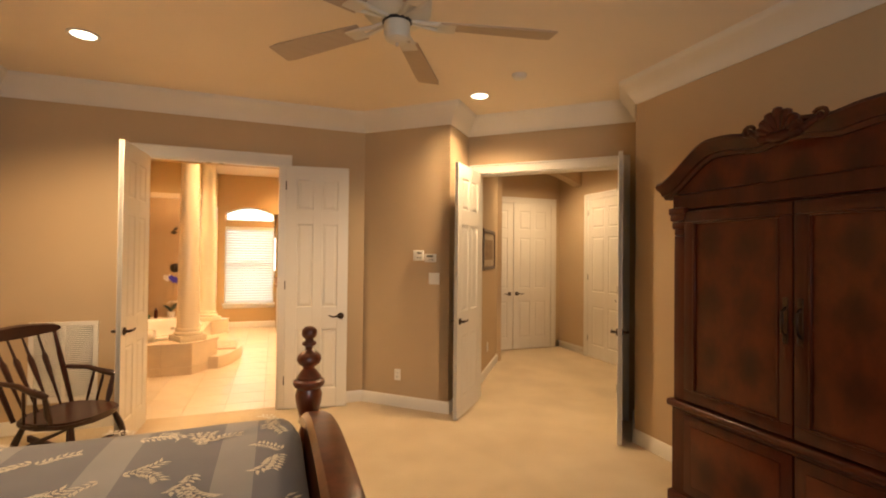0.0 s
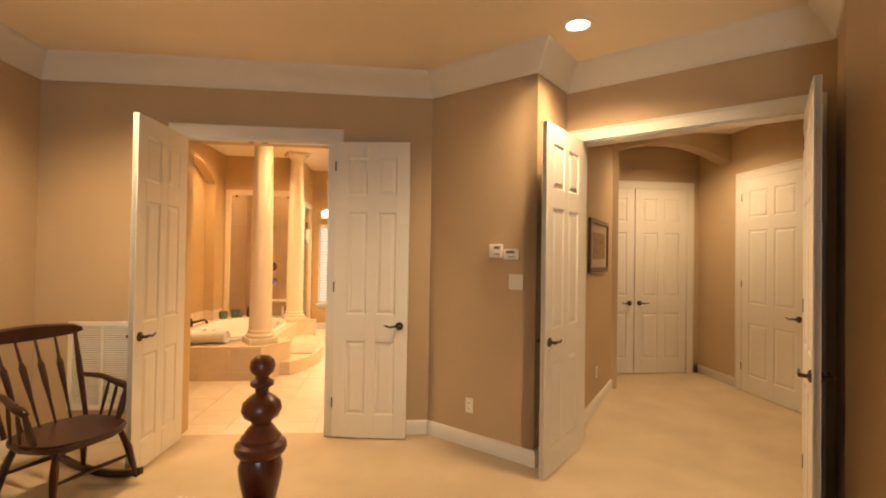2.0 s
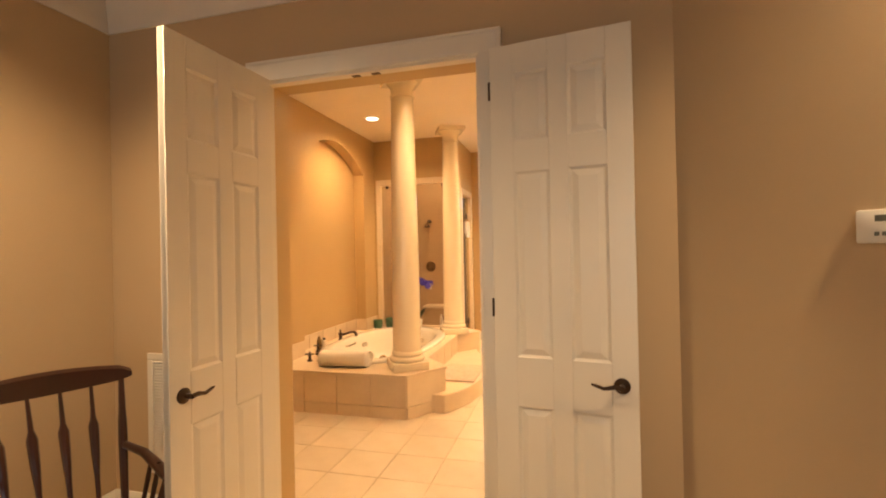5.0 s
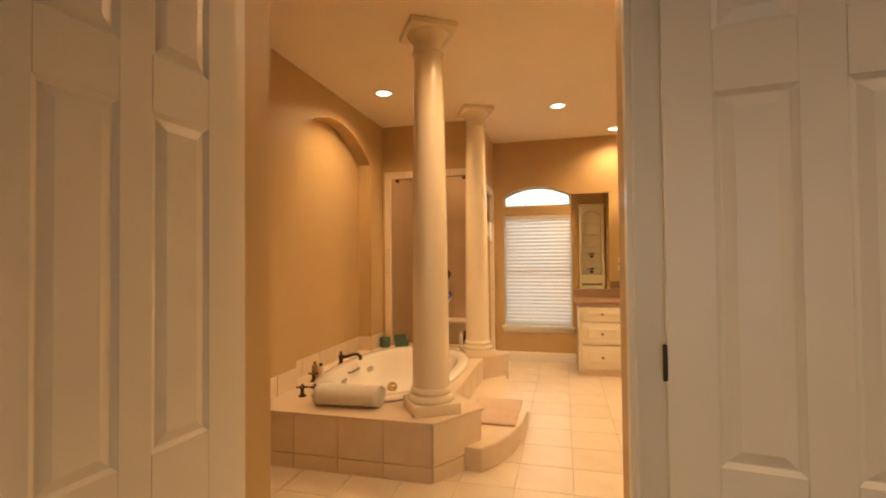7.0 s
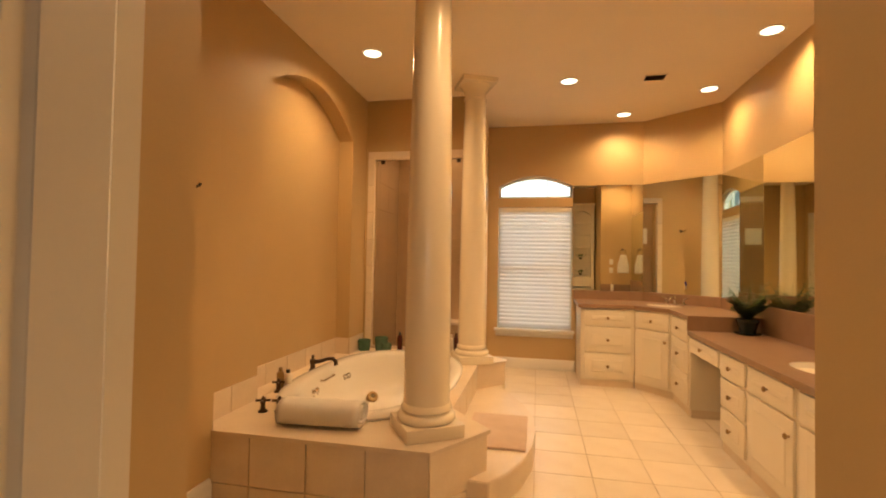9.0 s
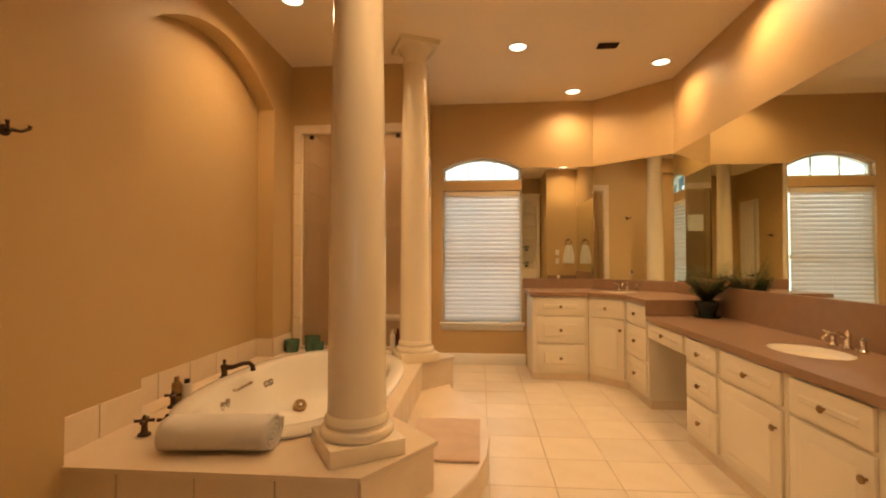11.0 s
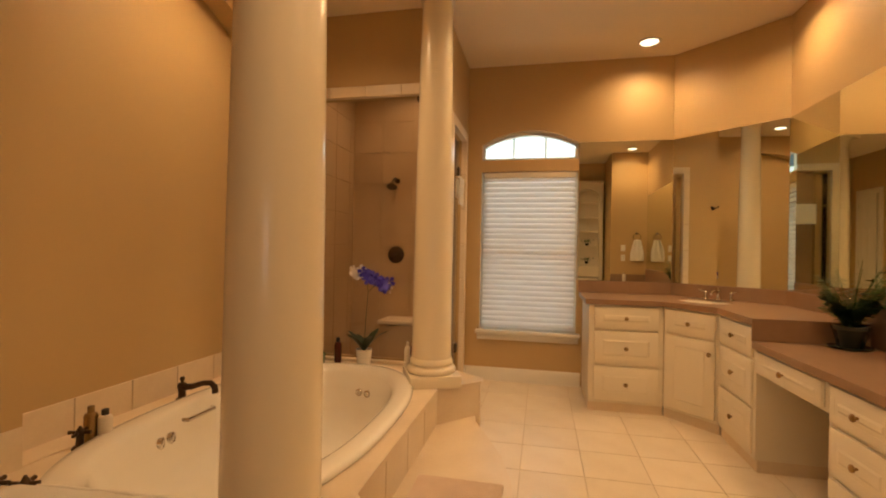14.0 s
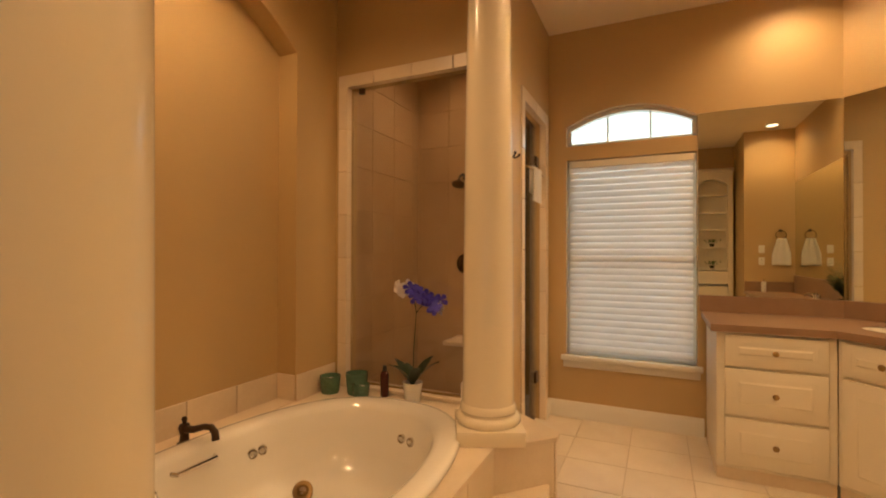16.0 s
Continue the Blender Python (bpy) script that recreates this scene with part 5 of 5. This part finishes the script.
part("seat_slab", boxm(-0.62, SHX - 0.125, 11.08, BY1 - 0.010, 0.565, 0.60, 0.006, 2), TUBTILE, bench, "cream tiled seat")
part("front", boxm(-0.60, SHX - 0.125, 11.10, BY1 - 0.010, 0.02, 0.565), SHOWER, bench)
structure("shower_sill", boxm(SO0, SO1, SHY - 0.014, SHY + 0.12, DECK + 0.003, SH_SILL + 0.006, 0.003), TUBTILE, "cream tiled sill below the shower glass", "sill")
gp = thing("shower_glass", pose(0, 0, 0), "fixed clear shower glass panel over the tub", "glass panel")
pane = part("pane", boxm(SO0 + 0.012, SO1 - 0.012, SHY + 0.05, SHY + 0.058, SH_SILL + 0.012, SH_TOP - 0.012), SHGLASS, gp)
pane.visible_shadow = False
for x in (SO0 + 0.09, SO1 - 0.10):
    part("clamp", boxm(x - 0.02, x + 0.02, SHY + 0.04, SHY + 0.068, SH_TOP - 0.05, SH_TOP - 0.01, 0.003), BRONZE, gp, "small bronze glass clamp")
part("bottom_channel", boxm(SO0 + 0.012, SO1 - 0.012, SHY + 0.044, SHY + 0.064, SH_SILL + 0.006, SH_SILL + 0.018), BRASS, gp, "thin metal channel")
gd = thing("shower_door", pose(SHX - 0.06, 0, 0), "clear glass shower door with bronze hinges", "shower door")
q = part("glass", boxm(-0.004, 0.004, SD0 + 0.03, SD1 - 0.03, 0.03, 2.36), SHGLASS, gd)
q.visible_shadow = False
for z in (0.35, 2.08):
    part("hinge", boxm(-0.014, 0.014, SD1 - 0.09, SD1 - 0.02, z - 0.045, z + 0.045, 0.004), BRONZE, gd, "bronze hinge")
part("towel_bar", tube(bmesh.new(), [(0.006, SD0 + 0.06, 1.95), (0.075, SD0 + 0.06, 1.95), (0.075, SD1 - 0.14, 1.95), (0.006, SD1 - 0.14, 1.95)], 0.008, 8), BRASS, gd, "brass towel bar")
bm = bmesh.new()
for off, zb in ((0.012, 1.72), (-0.012, 1.78)):
    box(bm, 0.075 + off - 0.008, 0.075 + off + 0.008, SD0 + 0.18, SD0 + 0.40, zb, 1.965, 0.006, 2)
box(bm, 0.055, 0.095, SD0 + 0.18, SD0 + 0.40, 1.955, 1.972, 0.006, 2)
solid("hung_towel", bm, TOWEL, "white towel folded over the shower door bar", "towel", m=pose(SHX - 0.06, 0, 0))

# ---- vanity ----
CT, DT = 0.925, 0.79
FX, FY = 2.23, 10.76
K1, K2 = (1.93, FY), (FX, 10.43)
CABX0, CABE = 1.35, 9.86


def knob(parent, x, z, y):
    part("knob", moved(lathe(bmesh.new(), [(0.006, 0), (0.006, 0.012), (0.016, 0.018), (0.017, 0.025), (0.01, 0.031), (0.001, 0.032)], 14), pose(x, y, z, 90)), BRASS, parent, "aged brass knob")


def front(parent, name, x0, x1, z0, z1, label=""):
    """A raised-panel drawer or door front on the plane y = 0, proud to -y."""
    ob = part(name, boxm(x0, x1, -0.018, 0, z0, z1, 0.004, 2), CAB, parent, label)
    i = min(0.05, (z1 - z0) * 0.25)
    fl = bmesh.new()
    a = [fl.verts.new((x, -0.0185, z)) for x, z in ((x0 + i, z0 + i), (x1 - i, z0 + i), (x1 - i, z1 - i), (x0 + i, z1 - i))]
    b = [fl.verts.new((x, -0.0125, z)) for x, z in ((x0 + i + .008, z0 + i + .008), (x1 - i - .008, z0 + i + .008), (x1 - i - .008, z1 - i - .008), (x0 + i + .008, z1 - i - .008))]
    j = min(0.022, (z1 - z0 - 2 * i) * 0.3) + 0.008
    c = [fl.verts.new((x, -0.0225, z)) for x, z in ((x0 + i + j, z0 + i + j), (x1 - i - j, z0 + i + j), (x1 - i - j, z1 - i - j), (x0 + i + j, z1 - i - j))]
    for r, s in ((a, b), (b, c)):
        for k in range(4):
            fl.faces.new((r[k], r[(k + 1) % 4], s[(k + 1) % 4], s[k]))
    fl.faces.new(c)
    part("raised_field", fl, CAB, ob, soft=0)
    return ob


def cabinet(name, p, q, depth, top, rows, label, toe=True, side=0.03):
    """Cabinet unit with its front from p to q (room on the right of the way). rows: (kind, z0, z1)."""
    m, w = along(p, q)
    ob = thing(name, m, label, "cabinet", "vanity cabinets")
    part("carcass", boxm(0.0015, w - 0.0015, 0, depth, 0.075, top - 0.04, 0.002), CAB, ob)
    part("toe_kick", boxm(0.002, w - 0.002, 0.012, depth, 0.0, 0.075), TUBTILE, ob, "beige toe kick")
    for kind, z0, z1 in rows:
        f = front(ob, kind, side, w - side, z0, z1)
        if kind == "drawer":
            knob(f, w / 2, (z0 + z1) / 2, -0.02)
        else:
            knob(f, w - side - 0.03, z1 - 0.09, -0.02)
    return ob


T3 = [("drawer", 0.10, 0.375), ("drawer", 0.395, 0.665), ("drawer", 0.685, 0.865)]
TD = [("door", 0.10, 0.665), ("drawer", 0.685, 0.865)]
cabinet("vanity_cabinet", (CABX0, FY), K1, 0.64, CT, T3, "cream three-drawer vanity cabinet by the window", side=0.045)
cabinet("vanity_cabinet", K1, K2, 0.30, CT, TD, "cream corner vanity cabinet with drawer over door")
cabinet("vanity_cabinet", K2, (FX, CABE), 0.58, CT, T3, "cream three-drawer vanity cabinet beside kneehole")
B3 = [("drawer", 0.10, 0.33), ("drawer", 0.35, 0.555), ("drawer", 0.575, 0.735)]
BD = [("door", 0.10, 0.555), ("drawer", 0.575, 0.735)]
cabinet("vanity_cabinet", (FX, 9.14), (FX, 8.68), 0.58, DT, B3, "cream three-drawer cabinet under low vanity top")
cabinet("vanity_cabinet", (FX, 8.68), (FX, 8.08), 0.58, DT, BD, "cream cabinet with drawer over door under basin")
cabinet("vanity_cabinet", (FX, 8.08), (FX, 7.56), 0.58, DT, BD, "cream cabinet with drawer over door by the wall")
cabinet("vanity_cabinet", (FX, 7.56), (FX, ENDY + 0.004), 0.58, DT, B3, "cream three-drawer cabinet at the vanity's end")
m, w = along((FX, CABE), (FX, 9.14))
kd = thing("kneehole_drawer", m, "cream pencil drawer over the vanity kneehole", "drawer")
part("box", boxm(0.002, w - 0.002, 0, 0.5, 0.60, DT - 0.04), CAB, kd)
f = front(kd, "drawer_front", 0.03, w - 0.03, 0.615, 0.735)
knob(f, w / 2, 0.675, -0.02)


def basin_hole(cx, cy, a, b, n=40, turn=0):
    c, s = math.cos(radians(turn)), math.sin(radians(turn))
    return [(cx + a * math.cos(t) * c - b * math.sin(t) * s, cy + a * math.cos(t) * s + b * math.sin(t) * c) for t in (2 * math.pi * k / n for k in range(n))]


def worktop(name, outline, hole, z, label):
    ob = thing(name, pose(0, 0, 0), label, "countertop")
    bm = slab_with_hole(outline, hole, z, 0.04, name)
    part("slab", bm, COUNTER, ob, soft=0)
    part("underside", slab_with_hole(outline, hole, z - 0.041, 0.001, name), COUNTER, ob, soft=0)
    return ob


def basin(cx, cy, a, b, z, turn=0):
    ob = thing("basin", pose(cx, cy, z, 0, 0, turn), "white oval undermount basin", "basin", "basins")
    bm = bmesh.new()
    rings = []
    for f, dz in ((1.02, -0.004), (0.99, -0.012), (0.95, -0.05), (0.82, -0.10), (0.55, -0.135), (0.12, -0.145)):
        rings.append([bm.verts.new((a * f * math.cos(t), b * f * math.sin(t), dz)) for t in (2 * math.pi * k / 40 for k in range(40))])
    for r, s in zip(rings, rings[1:]):
        for k in range(40):
            bm.faces.new((r[k], r[(k + 1) % 40], s[(k + 1) % 40], s[k]))
    bm.faces.new(rings[-1])
    part("bowl", bm, ACRYL, ob, soft=60)
    part("drain", lathe(bmesh.new(), [(0.022, -0.1445), (0.02, -0.141), (0.001, -0.1405)], 16), CHROME, ob)


S1 = (2.26, 10.86)
o = 0.03
worktop("countertop", [(CABX0 - o, FY - o), (K1[0] - 0.012, FY - o), (FX - o, K2[1] - 0.012), (FX - o, CABE - 0.01), (BX1, CABE - 0.01), (BX1, DG1[1]), (DG0[0], BY1), (CABX0 - o, BY1)], basin_hole(*S1, 0.20, 0.15, turn=-43), CT, "mauve-brown solid surface corner countertop")
basin(*S1, 0.20, 0.15, CT, -43)
S2 = (2.52, 8.38)
worktop("countertop", [(FX - o, ENDY), (BX1, ENDY), (BX1, CABE - 0.012), (FX - o, CABE - 0.012)], basin_hole(*S2, 0.165, 0.235), DT, "mauve-brown solid surface low vanity top")
basin(*S2, 0.165, 0.235, DT)
MZ0, MZ1 = 1.04, 2.385


def strip(name, p, q, z0, z1, t, mat, label, category, kind=""):
    m, w = along(p, q)
    return solid(name, boxm(0, w, -t, 0, z0, z1, 0.002), mat, label, category, kind=kind, m=m)


strip("backsplash", (1.31, BY1), (DG0[0] + 0.012, BY1), CT, MZ0, 0.02, COUNTER, "mauve-brown backsplash under the mirror", "backsplash")
strip("backsplash", DG0, DG1, CT, MZ0, 0.02, COUNTER, "mauve-brown backsplash under the mirror", "backsplash")
strip("backsplash", (BX1, DG1[1]), (BX1, ENDY), DT, MZ0, 0.02, COUNTER, "mauve-brown backsplash behind low vanity top", "backsplash")
strip("backsplash", (BX1 - 0.021, ENDY), (FX - o, ENDY), DT, MZ0 - 0.1, 0.02, COUNTER, "mauve-brown side splash at the vanity's end", "backsplash")
strip("counter_riser", (BX1, CABE - 0.011), (FX - o, CABE - 0.011), DT, CT - 0.003, 0.012, COUNTER, "mauve-brown riser between counter heights", "riser")
dgv = (Vector(DG1) - Vector(DG0)).normalized()
strip("wall_mirror", (WINR + 0.005, BY1), (DG0[0] - 0.002, BY1), MZ0, MZ1, 0.006, MIRROR, "frameless wall mirror beside the window", "mirror")
strip("wall_mirror", (DG0[0] + dgv.x * 0.004, DG0[1] + dgv.y * 0.004), (DG1[0] - dgv.x * 0.004, DG1[1] - dgv.y * 0.004), MZ0, MZ1, 0.006, MIRROR, "frameless wall mirror across the corner", "mirror")
strip("wall_mirror", (BX1, DG1[1] - 0.004), (BX1, ENDY + 0.01), MZ0, MZ1, 0.006, MIRROR, "long frameless wall mirror over the vanity", "mirror")


def basin_faucet(m):
    ob = thing("basin_faucet", m, "polished widespread basin faucet with lever handles", "faucet", "basin faucets")
    part("spout_base", lathe(bmesh.new(), [(0.026, 0), (0.026, 0.008), (0.016, 0.018), (0.015, 0.06), (0.02, 0.075), (0.012, 0.088), (0.006, 0.10), (0.002, 0.104)], 16), CHROME, ob)
    part("spout", tube(bmesh.new(), [(0, 0, 0.06), (0, -0.05, 0.085), (0, -0.10, 0.08), (0, -0.125, 0.055)], [0.013, 0.012, 0.011, 0.011], 10), CHROME, ob)
    for s in (-1, 1):
        part("handle_base", lathe(bmesh.new(), [(0.024, 0), (0.024, 0.008), (0.013, 0.02), (0.012, 0.05), (0.017, 0.062), (0.01, 0.072), (0.002, 0.075)], 14, at=(s * 0.10, 0, 0)), CHROME, ob)
        part("handle", tube(bmesh.new(), [(s * 0.10, 0, 0.062), (s * 0.125, -0.005, 0.072), (s * 0.155, -0.01, 0.078)], [0.009, 0.007, 0.008], 8), CHROME, ob)


basin_faucet(pose(2.415, 11.03, CT, 0, 0, -43))
basin_faucet(pose(2.745, 8.42, DT, 0, 0, -90))


def fern(m, rnd):
    ob = thing("potted_fern", m, "bushy green fern in a dark glazed pot", "plant")
    part("saucer", lathe(bmesh.new(), [(0.09, 0), (0.105, 0.012), (0.10, 0.016), (0.08, 0.012), (0.002, 0.012)], 24), DARKPOT, ob)
    part("pot", lathe(bmesh.new(), [(0.055, 0.012), (0.06, 0.016), (0.082, 0.105), (0.088, 0.11), (0.088, 0.13), (0.078, 0.13), (0.072, 0.11), (0.002, 0.11)], 24), DARKPOT, ob, "dark glazed pot")
    for k in range(64):
        a, l = rnd.uniform(0, 6.28), rnd.uniform(0.18, 0.30)
        lift = rnd.uniform(0.8, 1.75)
        bm = bmesh.new()
        c, s = math.cos(a), math.sin(a)
        for j in range(1, 13):
            t = j / 12
            r, z = l * t * 0.60, 0.12 + l * (lift * t - 0.45 * t * t)
            ln = 0.055 * math.sin(math.pi * (0.1 + 0.85 * t)) + 0.006
            for e in (-1, 1):
                b = Vector((r * c, r * s, z))
                d = Vector((-s * e + 0.5 * c, c * e + 0.5 * s, rnd.uniform(-0.3, 0.3))).normalized()
                w = Vector((c, s, 0)) * 0.018
                bm.faces.new([bm.verts.new(v) for v in (b, b + d * ln * 0.5 + w, b + d * ln, b + d * ln * 0.5 - w)])
        tube(bm, [(l * t * 0.60 * c, l * t * 0.60 * s, 0.12 + l * (lift * t - 0.45 * t * t)) for t in (0, 0.35, 0.7, 1)], [0.002, 0.0018, 0.0014, 0.001], 4)
        part("frond", bm, LEAF, ob, soft=0)


fern(pose(2.66, 9.765, DT), random.Random(8))

# waste bin in the kneehole
wb = thing("waste_bin", pose(2.50, 9.32, 0), "cream waste bin in the vanity kneehole", "bin")
part("body", lathe(bmesh.new(), [(0.09, 0), (0.095, 0.004), (0.115, 0.27), (0.12, 0.275), (0.12, 0.285), (0.110, 0.28), (0.09, 0.02), (0.002, 0.02)], 24), CAB, wb)

# ceiling vent
cv = thing("ceiling_vent", pose(1.94, 9.97, BATH_H), "small square bathroom ceiling vent", "vent")
part("backing", boxm(-0.09, 0.09, -0.06, 0.06, -0.004, -0.001), DARK, cv)
for x0, x1, y0, y1 in ((-0.11, 0.11, -0.08, -0.06), (-0.11, 0.11, 0.06, 0.08), (-0.11, -0.09, -0.06, 0.06), (0.09, 0.11, -0.06, 0.06)):
    part("frame", boxm(x0, x1, y0, y1, -0.008, -0.001, 0.002), CEIL, cv)
for k in range(6):
    part("slat", moved(boxm(-0.088, 0.088, -0.008, 0.008, -0.001, 0.001), pose(0, -0.05 + 0.02 * k, -0.009, 40)), BRONZE, cv)

# ---- behind the walker: what the mirrors show ----


def shelf_unit(m):
    ob = thing("linen_shelves", m, "cream built-in linen shelves with arched top", "shelves")
    w, h = 0.60, 2.74
    part("back", boxm(0, w, 0.0, 0.01, 0, h), CAB, ob)
    for x in (0, w - 0.07):
        part("stile", boxm(x, x + 0.07, 0.01, 0.19, 0, h, 0.003), CAB, ob)
    bm = bmesh.new()
    arch_fill(bm, 0.07, w - 0.07, 2.50, 0.12, h, 0.01, 0.19)
    part("arched_header", bm, CAB, ob, "arched header")
    part("cornice", boxm(-0.02, w + 0.02, 0.0, 0.21, h, h + 0.05, 0.01, 2), CAB, ob)
    for z in (1.08, 1.45, 1.75, 2.04, 2.33):
        part("shelf", boxm(0.07, w - 0.07, 0.01, 0.18, z, z + 0.02), CAB, ob)
    part("drawer", boxm(0.07, w - 0.07, 0.01, 0.19, 0.84, 1.06, 0.004), CAB, ob)
    part("door", boxm(0.075, w - 0.075, 0.01, 0.20, 0.09, 0.80, 0.004), CAB, ob)
    return ob


shelf_unit(pose(1.56, 6.10, 0))
for z, r in ((1.10, 0.045), (1.47, 0.05)):
    tp = thing("small_plant", pose(1.86, 6.21, z), "small green plant on the linen shelf", "plant", "shelf plants")
    part("pot", lathe(bmesh.new(), [(0.03, 0), (0.04, 0.05), (0.002, 0.05)], 14), DARKPOT, tp)
    bm = bmesh.new()
    rr = random.Random(4)
    for k in range(60):
        c = Vector((rr.gauss(0, 0.05), rr.gauss(0, 0.02), 0.07 + rr.uniform(0, 0.05)))
        q = Matrix.Translation(c) @ Euler([rr.uniform(0, 6.28) for _ in range(3)]).to_matrix().to_4x4()
        bm.faces.new([bm.verts.new(q @ Vector(v)) for v in ((-0.02, 0, 0), (0, -0.008, 0), (0.02, 0, 0), (0, 0.008, 0))])
    part("leaves", bm, LEAF, tp, soft=0)
tr = thing("towel_ring", pose(2.65, ENDY, 1.69), "bronze towel ring on the wall", "towel ring")
part("mount", moved(lathe(bmesh.new(), [(0.022, 0), (0.02, 0.02), (0.01, 0.05), (0.002, 0.052)], 14), pose(0, 0, 0, -90)), BRONZE, tr)
part("ring", tube(bmesh.new(), [(0.065 * math.sin(a), 0.045, -0.065 + 0.065 * math.cos(a)) for a in (2 * math.pi * k / 20 for k in range(21))], 0.005, 6), BRONZE, tr)
bm = bmesh.new()
rings = []
for j in range(13):
    z = 1.575 - 0.39 * j / 12
    hw = 0.05 + 0.065 * min(1, j / 7)
    row = []
    for k in range(13):
        u = -1 + k / 6
        row.append(bm.verts.new((2.65 + u * hw, ENDY + 0.062 + 0.012 * math.sin(u * 7 + j * 0.2) * (1 - 0.4 * j / 12), z)))
    rings.append(row)
for a, b in zip(rings, rings[1:]):
    for k in range(12):
        bm.faces.new((a[k], a[k + 1], b[k + 1], b[k]))
ht = solid("hand_towel", bm, TOWEL, "white hand towel hanging from the ring", "towel")
thick = ht.modifiers.new("thickness", "SOLIDIFY")
thick.thickness = 0.012
plate("light_switch", pose(2.42, ENDY, 1.42, 0, 0, 180), 0.075, 0.115, "white switch plate beside the towel", "switch", toggles=1)
plate("outlet", pose(2.42, ENDY, 1.24, 0, 0, 180), 0.075, 0.115, "white outlet beside the towel", "outlet", slots=2)
door_leaf("door_8", pose(-0.93, 6.37, 0, 0, 0, 90), 0.44, "white panelled closet door in golden wall, closed", handles=((-1, 1),))
casing("door_trim", pose(-0.95, 0, 0, 0, 0, 90), 6.35, 6.83, 2.45, 0.0, both=False)

# ---- pieces: tiles ----
# shower lining
wall_tiles(sh, "tile", SHOWER, pose(BX0, BY1, 0.02), 1.13, BATH_H - 0.02, 0.33, 0.33)
wall_tiles(sh, "tile", SHOWER, pose(BX0, SHY + 0.12, 0.02, 0, 0, 90), 1.11, BATH_H - 0.02, 0.33, 0.33)
wall_tiles(sh, "tile", SHOWER, pose(SHX - 0.12, SD0, 0.02, 0, 0, -90), SD0 - SHY - 0.12, BATH_H - 0.02, 0.33, 0.33)
# tub front and side tiles, a narrow course below a tall one
for i in range(7):
    a, b = SKEW[i], SKEW[i + 1]
    m, w = along(a, b)
    if w < 0.03:
        continue
    k = max(1, round(w / 0.345))
    for z0, z1 in ((0.0, 0.105), (0.11, DECK - 0.024)):
        tm = smooth_mesh(boxm(0, w / k - 0.006, -0.010, 0, 0, z1 - z0, 0.0015), "tile", TUBTILE, 0)
        for j in range(k):
            t = new("tile", tm)
            t.parent = deck
            t.matrix_local = m @ pose(j * w / k + 0.003, 0, z0)
# splash tiles along the deck
sp = thing("tub_splash", pose(0, 0, 0), "beige splash tiles along the tub deck", "splash tiles", kind="structure")


def splash(p, q, n):
    m, w = along(p, q)
    tm = smooth_mesh(boxm(0, w / n - 0.005, -0.010, 0, 0, 0.165, 0.002), "tile", TUBTILE, 0)
    for j in range(n):
        t = new("tile", tm)
        t.parent = sp
        t.matrix_local = m @ pose(j * w / n + 0.0025, 0, DECK)


splash((BX0, 7.63), (BX0, NICHE0), 2)
splash((BX0 - 0.15, NICHE0 + 0.01), (BX0 - 0.15, NICHE1 - 0.01), 5)
splash((BX0, NICHE1), (BX0, SHY - 0.01), 1)
splash((BX0 - 0.15, NICHE1), (BX0, NICHE1), 1)
# trim tiles round the shower openings
tt = thing("shower_trim", pose(0, 0, 0), "cream tile border round the shower openings", "tile trim", kind="structure")


def border(m, w, h, n_up, n_across, depth, foot):
    up = smooth_mesh(boxm(0, 0.075, -0.012, depth, 0, (h - foot) / n_up - 0.004, 0.003), "tile", TUBTILE, 0)
    for j in range(n_up):
        for x in (-0.065, w - 0.010):
            t = new("tile", up)
            t.parent = tt
            t.matrix_local = m @ pose(x, 0, foot + (h - foot) * j / n_up)
    ac = smooth_mesh(boxm(0, (w + 0.13) / n_across - 0.004, -0.012, depth, -0.010, 0.075, 0.003), "tile", TUBTILE, 0)
    for j in range(n_across):
        t = new("tile", ac)
        t.parent = tt
        t.matrix_local = m @ pose(-0.065 + (w + 0.13) * j / n_across, 0, h)


border(pose(SO0, SHY, 0), SO1 - SO0, SH_TOP, 7, 4, 0.04, DECK + 0.002)
border(pose(SHX, SD0, 0, 0, 0, 90), SD1 - SD0, 2.40, 7, 2, 0.04, 0.0)
# floor tiles
fl = bpy.data.objects["floor_bath"]
tile_mesh = smooth_mesh(boxm(0, 0.365, 0, 0.365, -0.006, 0.0, 0.002), "tile", TILE, 0)
made = {}
x = 0.855 - 6 * 0.37
while x < BX1:
    y = 9.18 - 9 * 0.37
    while y < BY1:
        x0, x1, y0, y1 = max(x, BX0), min(x + 0.365, BX1), max(y, 5.97), min(y + 0.365, BY1)
        inside = x1 > x0 + 0.01 and y1 > y0 + 0.01
        hidden = (x1 < 0.28 and 7.66 < y0) or (x0 > 2.75 and y0 > 7.1)
        doorway = y1 > 6.1 or (x1 > DOOR_L and x0 < DOOR_R)
        if inside and not hidden and doorway:
            key = (round(x1 - x0, 3), round(y1 - y0, 3))
            if key not in made:
                made[key] = smooth_mesh(boxm(0, x1 - x0, 0, y1 - y0, -0.006, 0.001, 0.0015), "tile", TILE, 0)
            t = new("tile", made[key])
            t.location = (x0, y0, 0)
            t.parent = fl
        y += 0.37
    x += 0.37
